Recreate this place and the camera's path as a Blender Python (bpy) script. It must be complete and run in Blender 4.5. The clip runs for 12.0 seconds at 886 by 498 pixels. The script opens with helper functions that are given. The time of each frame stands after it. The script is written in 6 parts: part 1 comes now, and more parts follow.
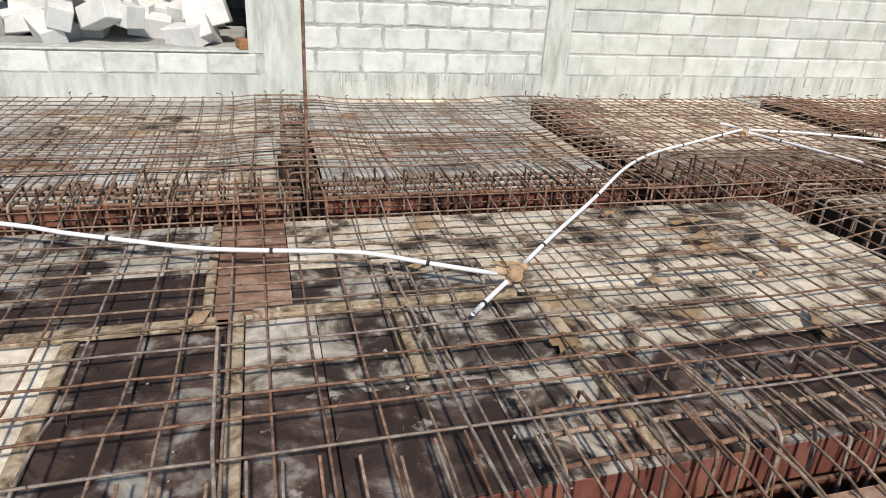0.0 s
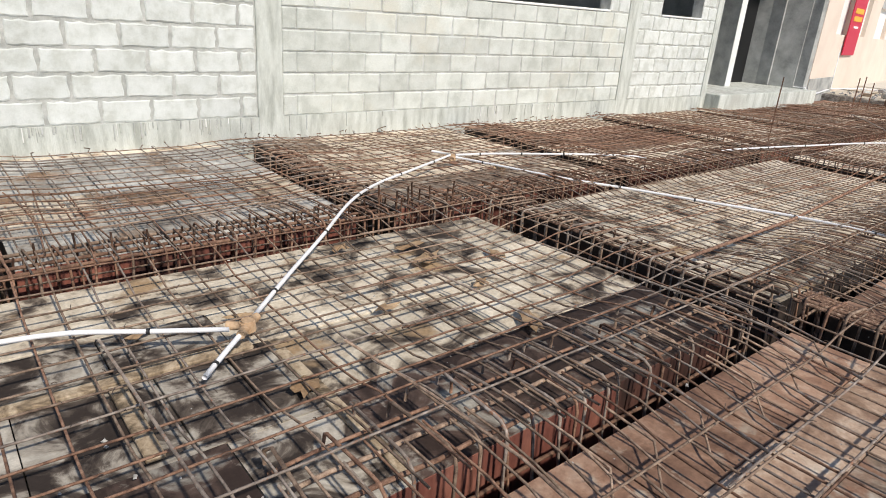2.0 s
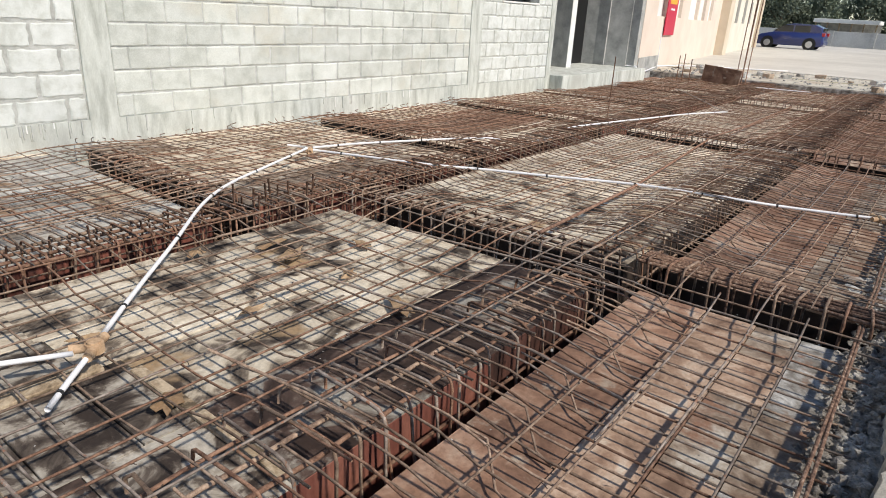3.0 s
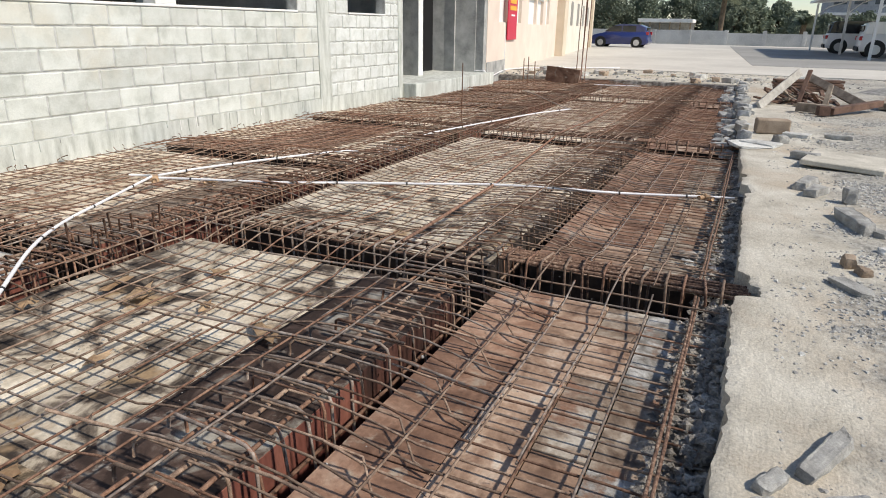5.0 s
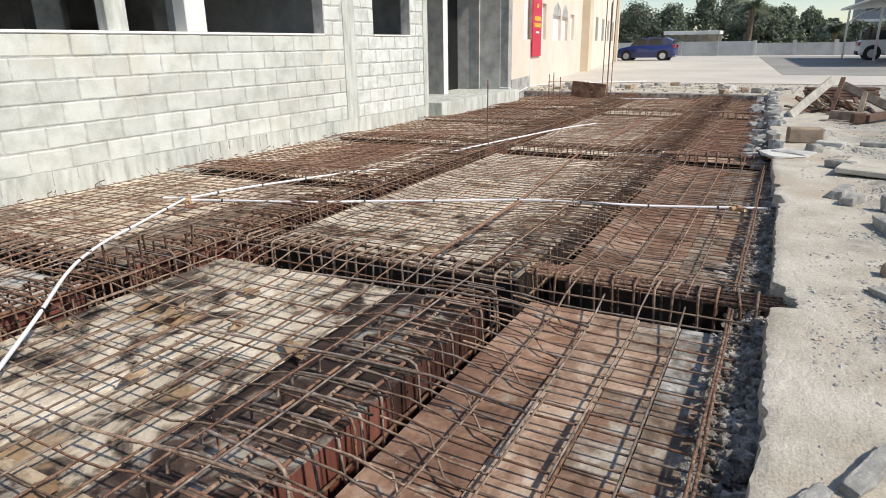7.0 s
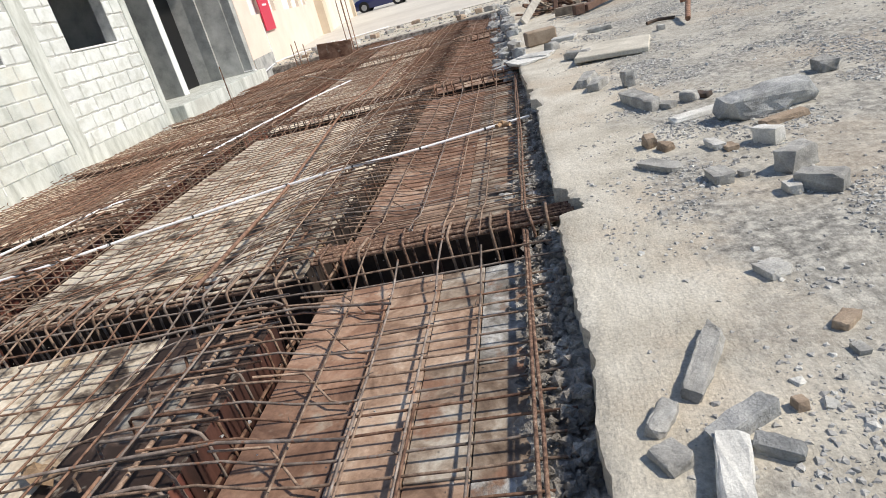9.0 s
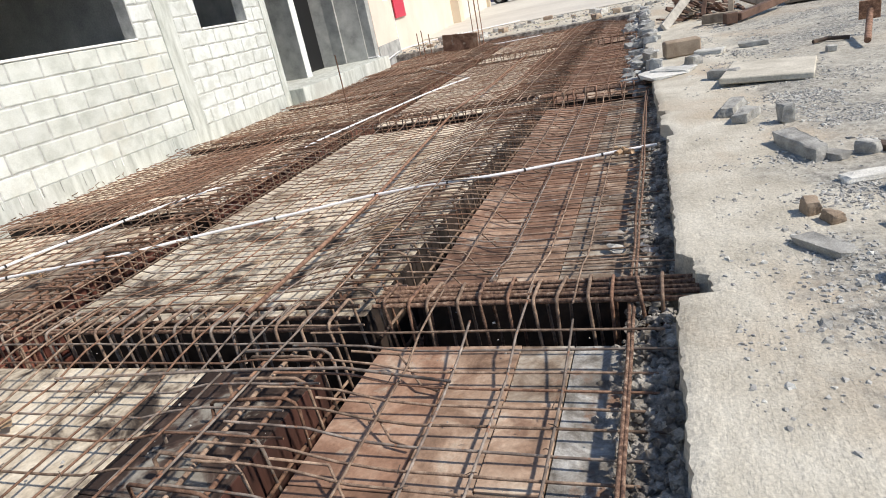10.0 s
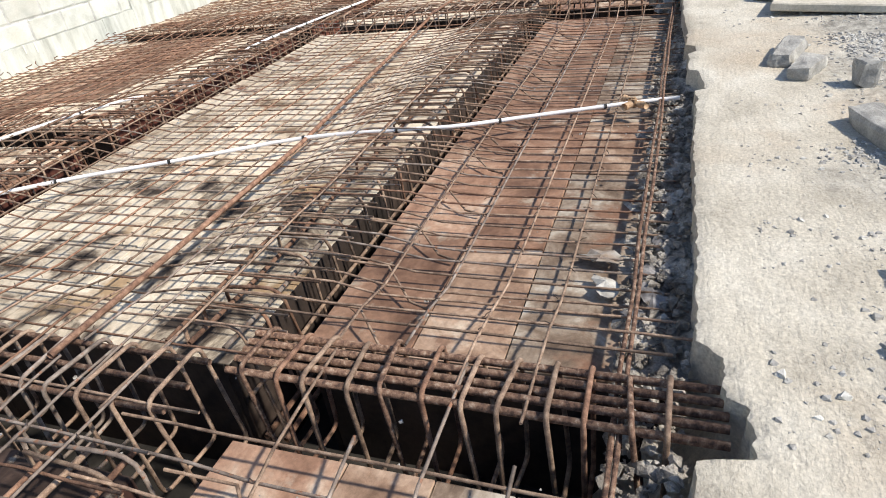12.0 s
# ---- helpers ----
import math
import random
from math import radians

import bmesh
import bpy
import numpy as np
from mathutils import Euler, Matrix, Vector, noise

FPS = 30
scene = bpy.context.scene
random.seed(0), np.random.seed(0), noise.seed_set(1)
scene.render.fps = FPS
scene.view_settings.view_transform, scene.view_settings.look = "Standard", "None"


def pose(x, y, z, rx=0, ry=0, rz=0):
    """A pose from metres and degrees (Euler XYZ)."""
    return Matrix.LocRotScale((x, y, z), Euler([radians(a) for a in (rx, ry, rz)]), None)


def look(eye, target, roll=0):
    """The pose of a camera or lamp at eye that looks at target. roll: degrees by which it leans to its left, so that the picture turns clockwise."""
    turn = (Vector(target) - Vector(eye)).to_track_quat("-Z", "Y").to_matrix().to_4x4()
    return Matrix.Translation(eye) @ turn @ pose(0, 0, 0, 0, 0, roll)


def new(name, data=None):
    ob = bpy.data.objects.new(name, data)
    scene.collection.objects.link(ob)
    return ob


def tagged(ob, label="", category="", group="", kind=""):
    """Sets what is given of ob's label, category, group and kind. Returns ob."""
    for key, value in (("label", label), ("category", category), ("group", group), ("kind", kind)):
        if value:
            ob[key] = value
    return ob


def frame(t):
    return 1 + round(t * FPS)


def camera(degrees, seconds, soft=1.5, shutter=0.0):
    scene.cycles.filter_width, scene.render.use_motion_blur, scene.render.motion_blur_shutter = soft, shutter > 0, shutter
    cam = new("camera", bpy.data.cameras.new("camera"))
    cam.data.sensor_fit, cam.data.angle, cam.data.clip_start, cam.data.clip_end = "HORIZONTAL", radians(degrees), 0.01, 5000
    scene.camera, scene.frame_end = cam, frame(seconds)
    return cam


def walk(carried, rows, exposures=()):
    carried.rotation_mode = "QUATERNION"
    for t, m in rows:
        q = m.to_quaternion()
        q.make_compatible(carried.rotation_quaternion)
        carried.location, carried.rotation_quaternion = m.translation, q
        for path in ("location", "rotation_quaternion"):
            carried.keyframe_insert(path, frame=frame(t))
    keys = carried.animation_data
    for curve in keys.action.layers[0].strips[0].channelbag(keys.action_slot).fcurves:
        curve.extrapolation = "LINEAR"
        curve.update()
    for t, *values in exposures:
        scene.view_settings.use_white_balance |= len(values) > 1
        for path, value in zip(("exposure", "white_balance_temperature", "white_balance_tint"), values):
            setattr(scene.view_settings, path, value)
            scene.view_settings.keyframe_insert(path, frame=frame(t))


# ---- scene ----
cam = camera(70.0, 12.0, soft=1.0)
PATH = [
    (0, (0.352, 0.234, 1.234), (0.871, 1.970, 0.385), 3.62),
    (0.5, (0.349, 0.235, 1.215), (0.838, 1.954, 0.316), 2.57),
    (1, (0.396, 0.234, 1.242), (1.044, 1.919, 0.380), 2.63),
    (1.5, (0.414, 0.203, 1.271), (1.406, 1.799, 0.589), 5.00),
    (2, (0.439, 0.189, 1.275), (1.653, 1.615, 0.573), 4.17),
    (2.5, (0.458, 0.179, 1.271), (1.865, 1.427, 0.589), 3.96),
    (3, (0.467, 0.170, 1.265), (1.958, 1.300, 0.559), 3.13),
    (3.5, (0.473, 0.152, 1.271), (2.016, 1.183, 0.523), 2.49),
    (5.3, (0.519, 0.118, 1.275), (2.234, 0.911, 0.619), 0.93),
    (5.5, (0.517, 0.120, 1.286), (2.233, 0.914, 0.634), 0.95),
    (6, (0.520, 0.111, 1.289), (2.260, 0.901, 0.699), 1.17),
    (6.5, (0.518, 0.111, 1.271), (2.234, 0.946, 0.671), 1.30),
    (6.7, (0.512, 0.111, 1.270), (2.199, 1.000, 0.667), 0.37),
    (8.3, (0.728, 0.105, 1.197), (2.498, 0.800, 0.576), -9.25),
    (8.5, (0.805, 0.066, 1.189), (2.599, 0.708, 0.582), -10.44),
    (9, (0.984, 0.061, 1.157), (2.793, 0.424, 0.384), -15.03),
    (9.5, (1.266, 0.080, 1.186), (3.022, 0.558, 0.355), -10.22),
    (10, (1.570, 0.048, 1.185), (3.303, 0.734, 0.461), -11.80),
    (10.5, (1.840, 0.029, 1.217), (3.568, 0.690, 0.458), -11.21),
    (11, (2.112, 0.099, 1.179), (3.814, 0.627, 0.271), -8.77),
    (11.5, (2.392, 0.171, 1.189), (3.993, 0.786, 0.160), -12.60),
    (12, (2.724, 0.121, 1.170), (4.295, 0.794, 0.132), -8.79),
]
walk(cam, [(t, look(eye, target, roll)) for t, eye, target, roll in PATH], [(0, 0.11, 7000, 10), (6.5, 0.14, 7000, 10), (9.5, 0.28, 7000, 10), (10.5, 0.33, 7000, 10), (12, 0.53, 7000, 10)])

# ---- light ----
world = bpy.data.worlds.new("sky")
scene.world = world
world.use_nodes = True
wn = world.node_tree.nodes
sky = wn.new("ShaderNodeTexSky")
sky.sky_type = "NISHITA"
sky.sun_disc = False
SUN_EL, SUN_AZ = 46.0, 182.0   # degrees; azimuth clockwise from +y
sky.sun_elevation, sky.sun_rotation = radians(SUN_EL), radians(SUN_AZ)
sky.air_density, sky.dust_density, sky.ozone_density, sky.altitude = 1.0, 0.6, 2.0, 900
wn["Background"].inputs["Strength"].default_value = 0.125
world.node_tree.links.new(sky.outputs[0], wn["Background"].inputs["Color"])
sun = new("sun", bpy.data.lights.new("sun", "SUN"))
sun.data.energy, sun.data.angle, sun.data.color = 3.75, radians(3.0), (1.0, 0.955, 0.885)
sdir = Vector((math.sin(radians(SUN_AZ)) * math.cos(radians(SUN_EL)), math.cos(radians(SUN_AZ)) * math.cos(radians(SUN_EL)), math.sin(radians(SUN_EL))))
sun.matrix_world = look(sdir * 30, (0, 0, 0))

# ---- materials ----
def surf(name, stops, scale=3.0, detail=6.0, rough=0.85, rough2=None, bump=0.25, fine=60.0, metal=0.0, rand=0.12, grain=0.25, stretch=(1, 1, 1), spots=None, dist=0.004, rand_shift=0.0, warp=0.0):
    """A worn surface: colour from a ramp over broad noise, fine grain, spots of a second colour, relief. Lengths in 1/metres."""
    m = bpy.data.materials.new(name)
    m.use_nodes = True
    nt = m.node_tree
    N, L = nt.nodes, nt.links
    b = N["Principled BSDF"]
    geo = N.new("ShaderNodeNewGeometry")
    mp = N.new("ShaderNodeMapping")
    mp.inputs["Scale"].default_value = stretch
    oi = N.new("ShaderNodeObjectInfo")
    L.new(geo.outputs["Position"], mp.inputs["Vector"])
    n1 = N.new("ShaderNodeTexNoise")
    n1.inputs["Scale"].default_value, n1.inputs["Detail"].default_value, n1.inputs["Roughness"].default_value = scale, detail, 0.62
    n1.inputs["Distortion"].default_value = warp
    L.new(mp.outputs[0], n1.inputs["Vector"])
    shift = N.new("ShaderNodeMath")
    shift.operation = "MULTIPLY_ADD"
    shift.inputs[1].default_value = rand_shift
    L.new(oi.outputs["Random"], shift.inputs[0])
    L.new(n1.outputs["Fac"], shift.inputs[2])
    off = N.new("ShaderNodeMath")
    off.operation = "SUBTRACT"
    off.inputs[1].default_value = rand_shift / 2
    L.new(shift.outputs[0], off.inputs[0])
    ramp = N.new("ShaderNodeValToRGB")
    L.new(off.outputs[0], ramp.inputs["Fac"])
    el = ramp.color_ramp.elements
    while len(el) < len(stops):
        el.new(0.5)
    for e, (p, c) in zip(el, stops):
        e.position, e.color = p, (*c, 1)
    col = ramp.outputs["Color"]
    n2 = N.new("ShaderNodeTexNoise")
    n2.inputs["Scale"].default_value, n2.inputs["Detail"].default_value, n2.inputs["Roughness"].default_value = fine, 4.0, 0.7
    L.new(mp.outputs[0], n2.inputs["Vector"])
    if spots:
        sc, lo, hi, c = spots
        n3 = N.new("ShaderNodeTexNoise")
        n3.inputs["Scale"].default_value, n3.inputs["Detail"].default_value, n3.inputs["Roughness"].default_value = sc, 5.0, 0.6
        ad = N.new("ShaderNodeVectorMath")
        ad.inputs[1].default_value = (7.3, 3.1, 9.7)
        L.new(geo.outputs["Position"], ad.inputs[0])
        L.new(ad.outputs[0], n3.inputs["Vector"])
        mr = N.new("ShaderNodeMapRange")
        mr.inputs["From Min"].default_value, mr.inputs["From Max"].default_value = lo, hi
        L.new(n3.outputs["Fac"], mr.inputs["Value"])
        mx = N.new("ShaderNodeMix")
        mx.data_type = "RGBA"
        L.new(mr.outputs[0], mx.inputs["Factor"])
        L.new(col, mx.inputs["A"])
        mx.inputs["B"].default_value = (*c, 1)
        col = mx.outputs["Result"]
    # value: fine grain and a step from object to object
    g = N.new("ShaderNodeMapRange")
    g.inputs["From Min"].default_value, g.inputs["From Max"].default_value = 0.25, 0.75
    g.inputs["To Min"].default_value, g.inputs["To Max"].default_value = 1 - grain, 1 + grain
    L.new(n2.outputs["Fac"], g.inputs["Value"])
    r = N.new("ShaderNodeMapRange")
    r.inputs["To Min"].default_value, r.inputs["To Max"].default_value = 1 - rand, 1 + rand
    L.new(oi.outputs["Random"], r.inputs["Value"])
    mu = N.new("ShaderNodeMath")
    mu.operation = "MULTIPLY"
    L.new(g.outputs[0], mu.inputs[0])
    L.new(r.outputs[0], mu.inputs[1])
    hs = N.new("ShaderNodeHueSaturation")
    L.new(col, hs.inputs["Color"])
    L.new(mu.outputs[0], hs.inputs["Value"])
    L.new(hs.outputs[0], b.inputs["Base Color"])
    rr = N.new("ShaderNodeMapRange")
    rr.inputs["To Min"].default_value, rr.inputs["To Max"].default_value = rough, rough2 if rough2 is not None else min(1, rough + 0.1)
    L.new(n1.outputs["Fac"], rr.inputs["Value"])
    L.new(rr.outputs[0], b.inputs["Roughness"])
    b.inputs["Metallic"].default_value = metal
    b.inputs["Specular IOR Level"].default_value = 0.3
    if bump:
        sm = N.new("ShaderNodeMath")
        sm.operation = "MULTIPLY_ADD"
        sm.inputs[1].default_value = 0.5
        L.new(n2.outputs["Fac"], sm.inputs[0])
        L.new(n1.outputs["Fac"], sm.inputs[2])
        bp = N.new("ShaderNodeBump")
        bp.inputs["Strength"].default_value, bp.inputs["Distance"].default_value = bump, dist
        L.new(sm.outputs[0], bp.inputs["Height"])
        L.new(bp.outputs[0], b.inputs["Normal"])
    return m


def plain(name, c, rough=0.5, metal=0.0, spec=0.5):
    m = bpy.data.materials.new(name)
    m.use_nodes = True
    b = m.node_tree.nodes["Principled BSDF"]
    b.inputs["Base Color"].default_value = (*c, 1)
    b.inputs["Roughness"].default_value, b.inputs["Metallic"].default_value = rough, metal
    b.inputs["Specular IOR Level"].default_value = spec
    return m


M_RUST = surf("rust", [(0.34, (0.125, 0.084, 0.063)), (0.5, (0.245, 0.168, 0.122)), (0.66, (0.375, 0.275, 0.205))], scale=30, detail=6, fine=240, rough=0.75, bump=0.6, dist=0.003, rand=0.3, grain=0.22)
M_RUST_RED = surf("rust_red", [(0.34, (0.105, 0.056, 0.040)), (0.5, (0.215, 0.120, 0.080)), (0.66, (0.33, 0.20, 0.138))], scale=30, detail=6, fine=240, rough=0.8, bump=0.6, dist=0.003, rand=0.3, grain=0.22)
M_RUST_GREY = surf("rust_grey", [(0.34, (0.125, 0.098, 0.083)), (0.52, (0.235, 0.188, 0.158)), (0.70, (0.40, 0.345, 0.30))], scale=22, detail=6, fine=240, rough=0.65, bump=0.6, dist=0.003, rand=0.25, grain=0.22, spots=(40, 0.58, 0.66, (0.26, 0.13, 0.08)))
M_RUST_FLAKY = surf("rust_flaky", [(0.38, (0.07, 0.042, 0.033)), (0.48, (0.155, 0.09, 0.063)), (0.58, (0.25, 0.16, 0.114)), (0.68, (0.40, 0.31, 0.24))], scale=55, detail=8, fine=260, rough=0.85, bump=0.7, dist=0.005, rand=0.15, grain=0.3)
M_WIRE = surf("tie_wire", [(0.4, (0.05, 0.04, 0.035)), (0.7, (0.12, 0.08, 0.06))], scale=20, bump=0, rough=0.7)
M_PLY_PALE = surf("ply_pale", [(0.37, (0.045, 0.034, 0.028)), (0.43, (0.17, 0.137, 0.108)), (0.50, (0.51, 0.44, 0.345)), (0.66, (0.71, 0.645, 0.535))], scale=3.8, detail=8, fine=45, rough=0.8, bump=0.3, rand=0.10, spots=(2.3, 0.60, 0.68, (0.36, 0.25, 0.15)), rand_shift=0.06, warp=0.7)
M_PLY_DARK = surf("ply_dark", [(0.47, (0.036, 0.023, 0.019)), (0.55, (0.085, 0.056, 0.046)), (0.63, (0.26, 0.24, 0.21)), (0.75, (0.44, 0.42, 0.38))], scale=4.0, detail=8, fine=45, rough=0.55, rough2=0.85, bump=0.25, rand=0.10, rand_shift=0.05, warp=0.7, spots=(8.0, 0.62, 0.70, (0.34, 0.31, 0.27)))
M_PLY_MIX = surf("ply_mixed", [(0.42, (0.034, 0.025, 0.021)), (0.48, (0.10, 0.08, 0.066)), (0.54, (0.33, 0.295, 0.25)), (0.68, (0.52, 0.485, 0.425))], scale=4.6, detail=8, fine=45, rough=0.7, rough2=0.85, bump=0.25, rand=0.10, rand_shift=0.05, warp=0.8)
M_PLY_RED = surf("ply_red", [(0.34, (0.14, 0.077, 0.053)), (0.5, (0.275, 0.16, 0.109)), (0.60, (0.37, 0.24, 0.172)), (0.72, (0.48, 0.39, 0.31))], scale=4.2, detail=9, fine=50, rough=0.78, bump=0.3, rand=0.14, rand_shift=0.08, spots=(7.5, 0.60, 0.70, (0.38, 0.31, 0.245)), warp=0.5)
M_PLY_TAN = surf("ply_tan", [(0.34, (0.15, 0.092, 0.064)), (0.48, (0.295, 0.195, 0.138)), (0.58, (0.41, 0.295, 0.22)), (0.70, (0.53, 0.45, 0.365))], scale=5.0, detail=9, fine=55, rough=0.82, bump=0.35, rand=0.12, rand_shift=0.06, spots=(6.0, 0.57, 0.67, (0.22, 0.135, 0.095)), warp=0.6)
M_PLY_DUST = surf("ply_dusty", [(0.33, (0.09, 0.062, 0.046)), (0.45, (0.19, 0.14, 0.105)), (0.55, (0.30, 0.245, 0.195)), (0.66, (0.44, 0.40, 0.345))], scale=6.5, detail=9, fine=60, rough=0.85, bump=0.4, rand=0.16, spots=(4.5, 0.54, 0.64, (0.22, 0.125, 0.085)), rand_shift=0.12, warp=0.6)
M_PLY_CEM = surf("ply_cement", [(0.36, (0.09, 0.078, 0.068)), (0.48, (0.20, 0.188, 0.172)), (0.58, (0.31, 0.30, 0.285)), (0.68, (0.47, 0.465, 0.45))], scale=9, detail=10, fine=90, rough=0.92, bump=0.8, dist=0.01, rand=0.15, spots=(6.0, 0.55, 0.63, (0.20, 0.125, 0.09)), rand_shift=0.08, warp=0.8)
M_PLY_SAND = surf("ply_sand", [(0.33, (0.23, 0.165, 0.112)), (0.43, (0.56, 0.465, 0.355)), (0.6, (0.76, 0.67, 0.545))], scale=3.6, detail=8, fine=40, rough=0.85, bump=0.35, rand=0.15, spots=(4.5, 0.56, 0.64, (0.23, 0.12, 0.08)), rand_shift=0.05, warp=0.6)
M_PLY_GREY = surf("ply_grey", [(0.33, (0.20, 0.17, 0.145)), (0.45, (0.38, 0.36, 0.33)), (0.62, (0.55, 0.545, 0.515))], scale=2.4, detail=8, fine=40, rough=0.9, bump=0.35, rand=0.15, spots=(2.2, 0.54, 0.62, (0.26, 0.17, 0.11)), warp=0.6)
M_BATTEN = surf("batten", [(0.38, (0.10, 0.075, 0.05)), (0.48, (0.30, 0.225, 0.15)), (0.60, (0.47, 0.38, 0.275))], scale=9, detail=8, warp=1.0, fine=80, stretch=(1, 1, 1), rough=0.8, bump=0.3)
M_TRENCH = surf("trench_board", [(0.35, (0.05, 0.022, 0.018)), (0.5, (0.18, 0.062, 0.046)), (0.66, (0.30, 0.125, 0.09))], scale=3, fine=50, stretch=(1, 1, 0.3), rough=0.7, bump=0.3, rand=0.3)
# darker copies of the trench boards: shade down in the trenches, put into the colour
M_TRENCH_SHADED = surf("trench_board_shaded", [(0.35, (0.03, 0.017, 0.014)), (0.5, (0.10, 0.042, 0.032)), (0.66, (0.18, 0.085, 0.064))], scale=3, fine=50, stretch=(1, 1, 0.3), rough=0.75, bump=0.3, rand=0.3)
M_DEEP_SHADE = surf("deep_shade", [(0.35, (0.02, 0.016, 0.014)), (0.6, (0.06, 0.042, 0.034))], scale=4, fine=50, rough=0.8, bump=0.3, rand=0.2)
# near-black: shade below the shuttering, put into the colour
M_PIT_SHADE = surf("pit_floor", [(0.4, (0.02, 0.018, 0.016)), (0.7, (0.05, 0.045, 0.04))], scale=3)
M_SLAB = surf("old_slab", [(0.30, (0.38, 0.345, 0.285)), (0.48, (0.515, 0.478, 0.405)), (0.66, (0.60, 0.568, 0.495))], scale=3.0, detail=12, fine=85, rough=0.94, bump=0.45, dist=0.010, rand=0, grain=0.30, spots=(0.8, 0.50, 0.63, (0.47, 0.40, 0.315)))


def slab_dust(m):
    """Grey gravelly dust on the slab, away from its clean margin: two more scales of mottling."""
    nt = m.node_tree
    N, L = nt.nodes, nt.links
    b = N["Principled BSDF"]
    old = b.inputs["Base Color"].links[0].from_socket
    geo = N.new("ShaderNodeNewGeometry")
    sep = N.new("ShaderNodeSeparateXYZ")
    L.new(geo.outputs["Position"], sep.inputs[0])
    nz = N.new("ShaderNodeTexNoise")
    nz.inputs["Scale"].default_value, nz.inputs["Detail"].default_value, nz.inputs["Roughness"].default_value = 1.7, 9.0, 0.68
    L.new(geo.outputs["Position"], nz.inputs["Vector"])
    ma = N.new("ShaderNodeMath")
    ma.operation = "MULTIPLY_ADD"
    ma.inputs[1].default_value = -0.36
    L.new(sep.outputs["Y"], ma.inputs[0])
    mxx = N.new("ShaderNodeMath")
    mxx.operation = "MULTIPLY_ADD"
    mxx.inputs[1].default_value = -0.016
    L.new(sep.outputs["X"], mxx.inputs[0])
    L.new(nz.outputs["Fac"], mxx.inputs[2])
    L.new(mxx.outputs[0], ma.inputs[2])
    mr = N.new("ShaderNodeMapRange")
    mr.inputs["From Min"].default_value, mr.inputs["From Max"].default_value = 0.56, 0.67
    mr.inputs["To Max"].default_value = 0.9
    L.new(ma.outputs[0], mr.inputs["Value"])
    n2 = N.new("ShaderNodeTexNoise")
    n2.inputs["Scale"].default_value, n2.inputs["Detail"].default_value, n2.inputs["Roughness"].default_value = 22.0, 9.0, 0.75
    L.new(geo.outputs["Position"], n2.inputs["Vector"])
    rp = N.new("ShaderNodeValToRGB")
    el = rp.color_ramp.elements
    el.new(0.5)
    for e, (p, c) in zip(el, ((0.38, (0.10, 0.098, 0.092)), (0.50, (0.285, 0.276, 0.252)), (0.63, (0.54, 0.52, 0.465)))):
        e.position, e.color = p, (*c, 1)
    L.new(n2.outputs["Fac"], rp.inputs["Fac"])
    n4 = N.new("ShaderNodeTexNoise")
    n4.inputs["Scale"].default_value, n4.inputs["Detail"].default_value = 0.9, 6.0
    L.new(geo.outputs["Position"], n4.inputs["Vector"])
    r4 = N.new("ShaderNodeMapRange")
    r4.inputs["From Min"].default_value, r4.inputs["From Max"].default_value = 0.45, 0.62
    r4.inputs["To Min"].default_value, r4.inputs["To Max"].default_value = 0.5, 1.0
    L.new(n4.outputs["Fac"], r4.inputs["Value"])
    mm = N.new("ShaderNodeMath")
    mm.operation = "MULTIPLY"
    L.new(mr.outputs[0], mm.inputs[0])
    L.new(r4.outputs[0], mm.inputs[1])
    mx = N.new("ShaderNodeMix")
    mx.data_type = "RGBA"
    L.new(mm.outputs[0], mx.inputs["Factor"])
    L.new(old, mx.inputs["A"])
    L.new(rp.outputs["Color"], mx.inputs["B"])
    # pits and crumbs: dark hollows that also sink in the relief
    n5 = N.new("ShaderNodeTexNoise")
    n5.inputs["Scale"].default_value, n5.inputs["Detail"].default_value, n5.inputs["Roughness"].default_value = 24.0, 7.0, 0.62
    L.new(geo.outputs["Position"], n5.inputs["Vector"])
    r5 = N.new("ShaderNodeMapRange")
    r5.inputs["From Min"].default_value, r5.inputs["From Max"].default_value = 0.63, 0.74
    r5.inputs["To Max"].default_value = 0.55
    L.new(n5.outputs["Fac"], r5.inputs["Value"])
    m5 = N.new("ShaderNodeMix")
    m5.data_type = "RGBA"
    L.new(r5.outputs[0], m5.inputs["Factor"])
    L.new(mx.outputs["Result"], m5.inputs["A"])
    m5.inputs["B"].default_value = (0.23, 0.205, 0.17, 1)
    L.new(m5.outputs["Result"], b.inputs["Base Color"])
    inv = N.new("ShaderNodeMath")
    inv.operation = "SUBTRACT"
    inv.inputs[0].default_value = 1.0
    L.new(n5.outputs["Fac"], inv.inputs[1])
    b5 = N.new("ShaderNodeBump")
    b5.inputs["Strength"].default_value, b5.inputs["Distance"].default_value = 0.7, 0.016
    L.new(inv.outputs[0], b5.inputs["Height"])
    L.new(b.inputs["Normal"].links[0].from_socket, b5.inputs["Normal"])
    L.new(b5.outputs[0], b.inputs["Normal"])
    # marks of the screed board: shallow broken ridges along the slab
    mp = N.new("ShaderNodeMapping")
    mp.inputs["Scale"].default_value = (9.0, 52.0, 9.0)
    L.new(geo.outputs["Position"], mp.inputs["Vector"])
    n6 = N.new("ShaderNodeTexNoise")
    n6.inputs["Scale"].default_value, n6.inputs["Detail"].default_value, n6.inputs["Roughness"].default_value, n6.inputs["Distortion"].default_value = 1.0, 6.0, 0.62, 0.5
    L.new(mp.outputs[0], n6.inputs["Vector"])
    b6 = N.new("ShaderNodeBump")
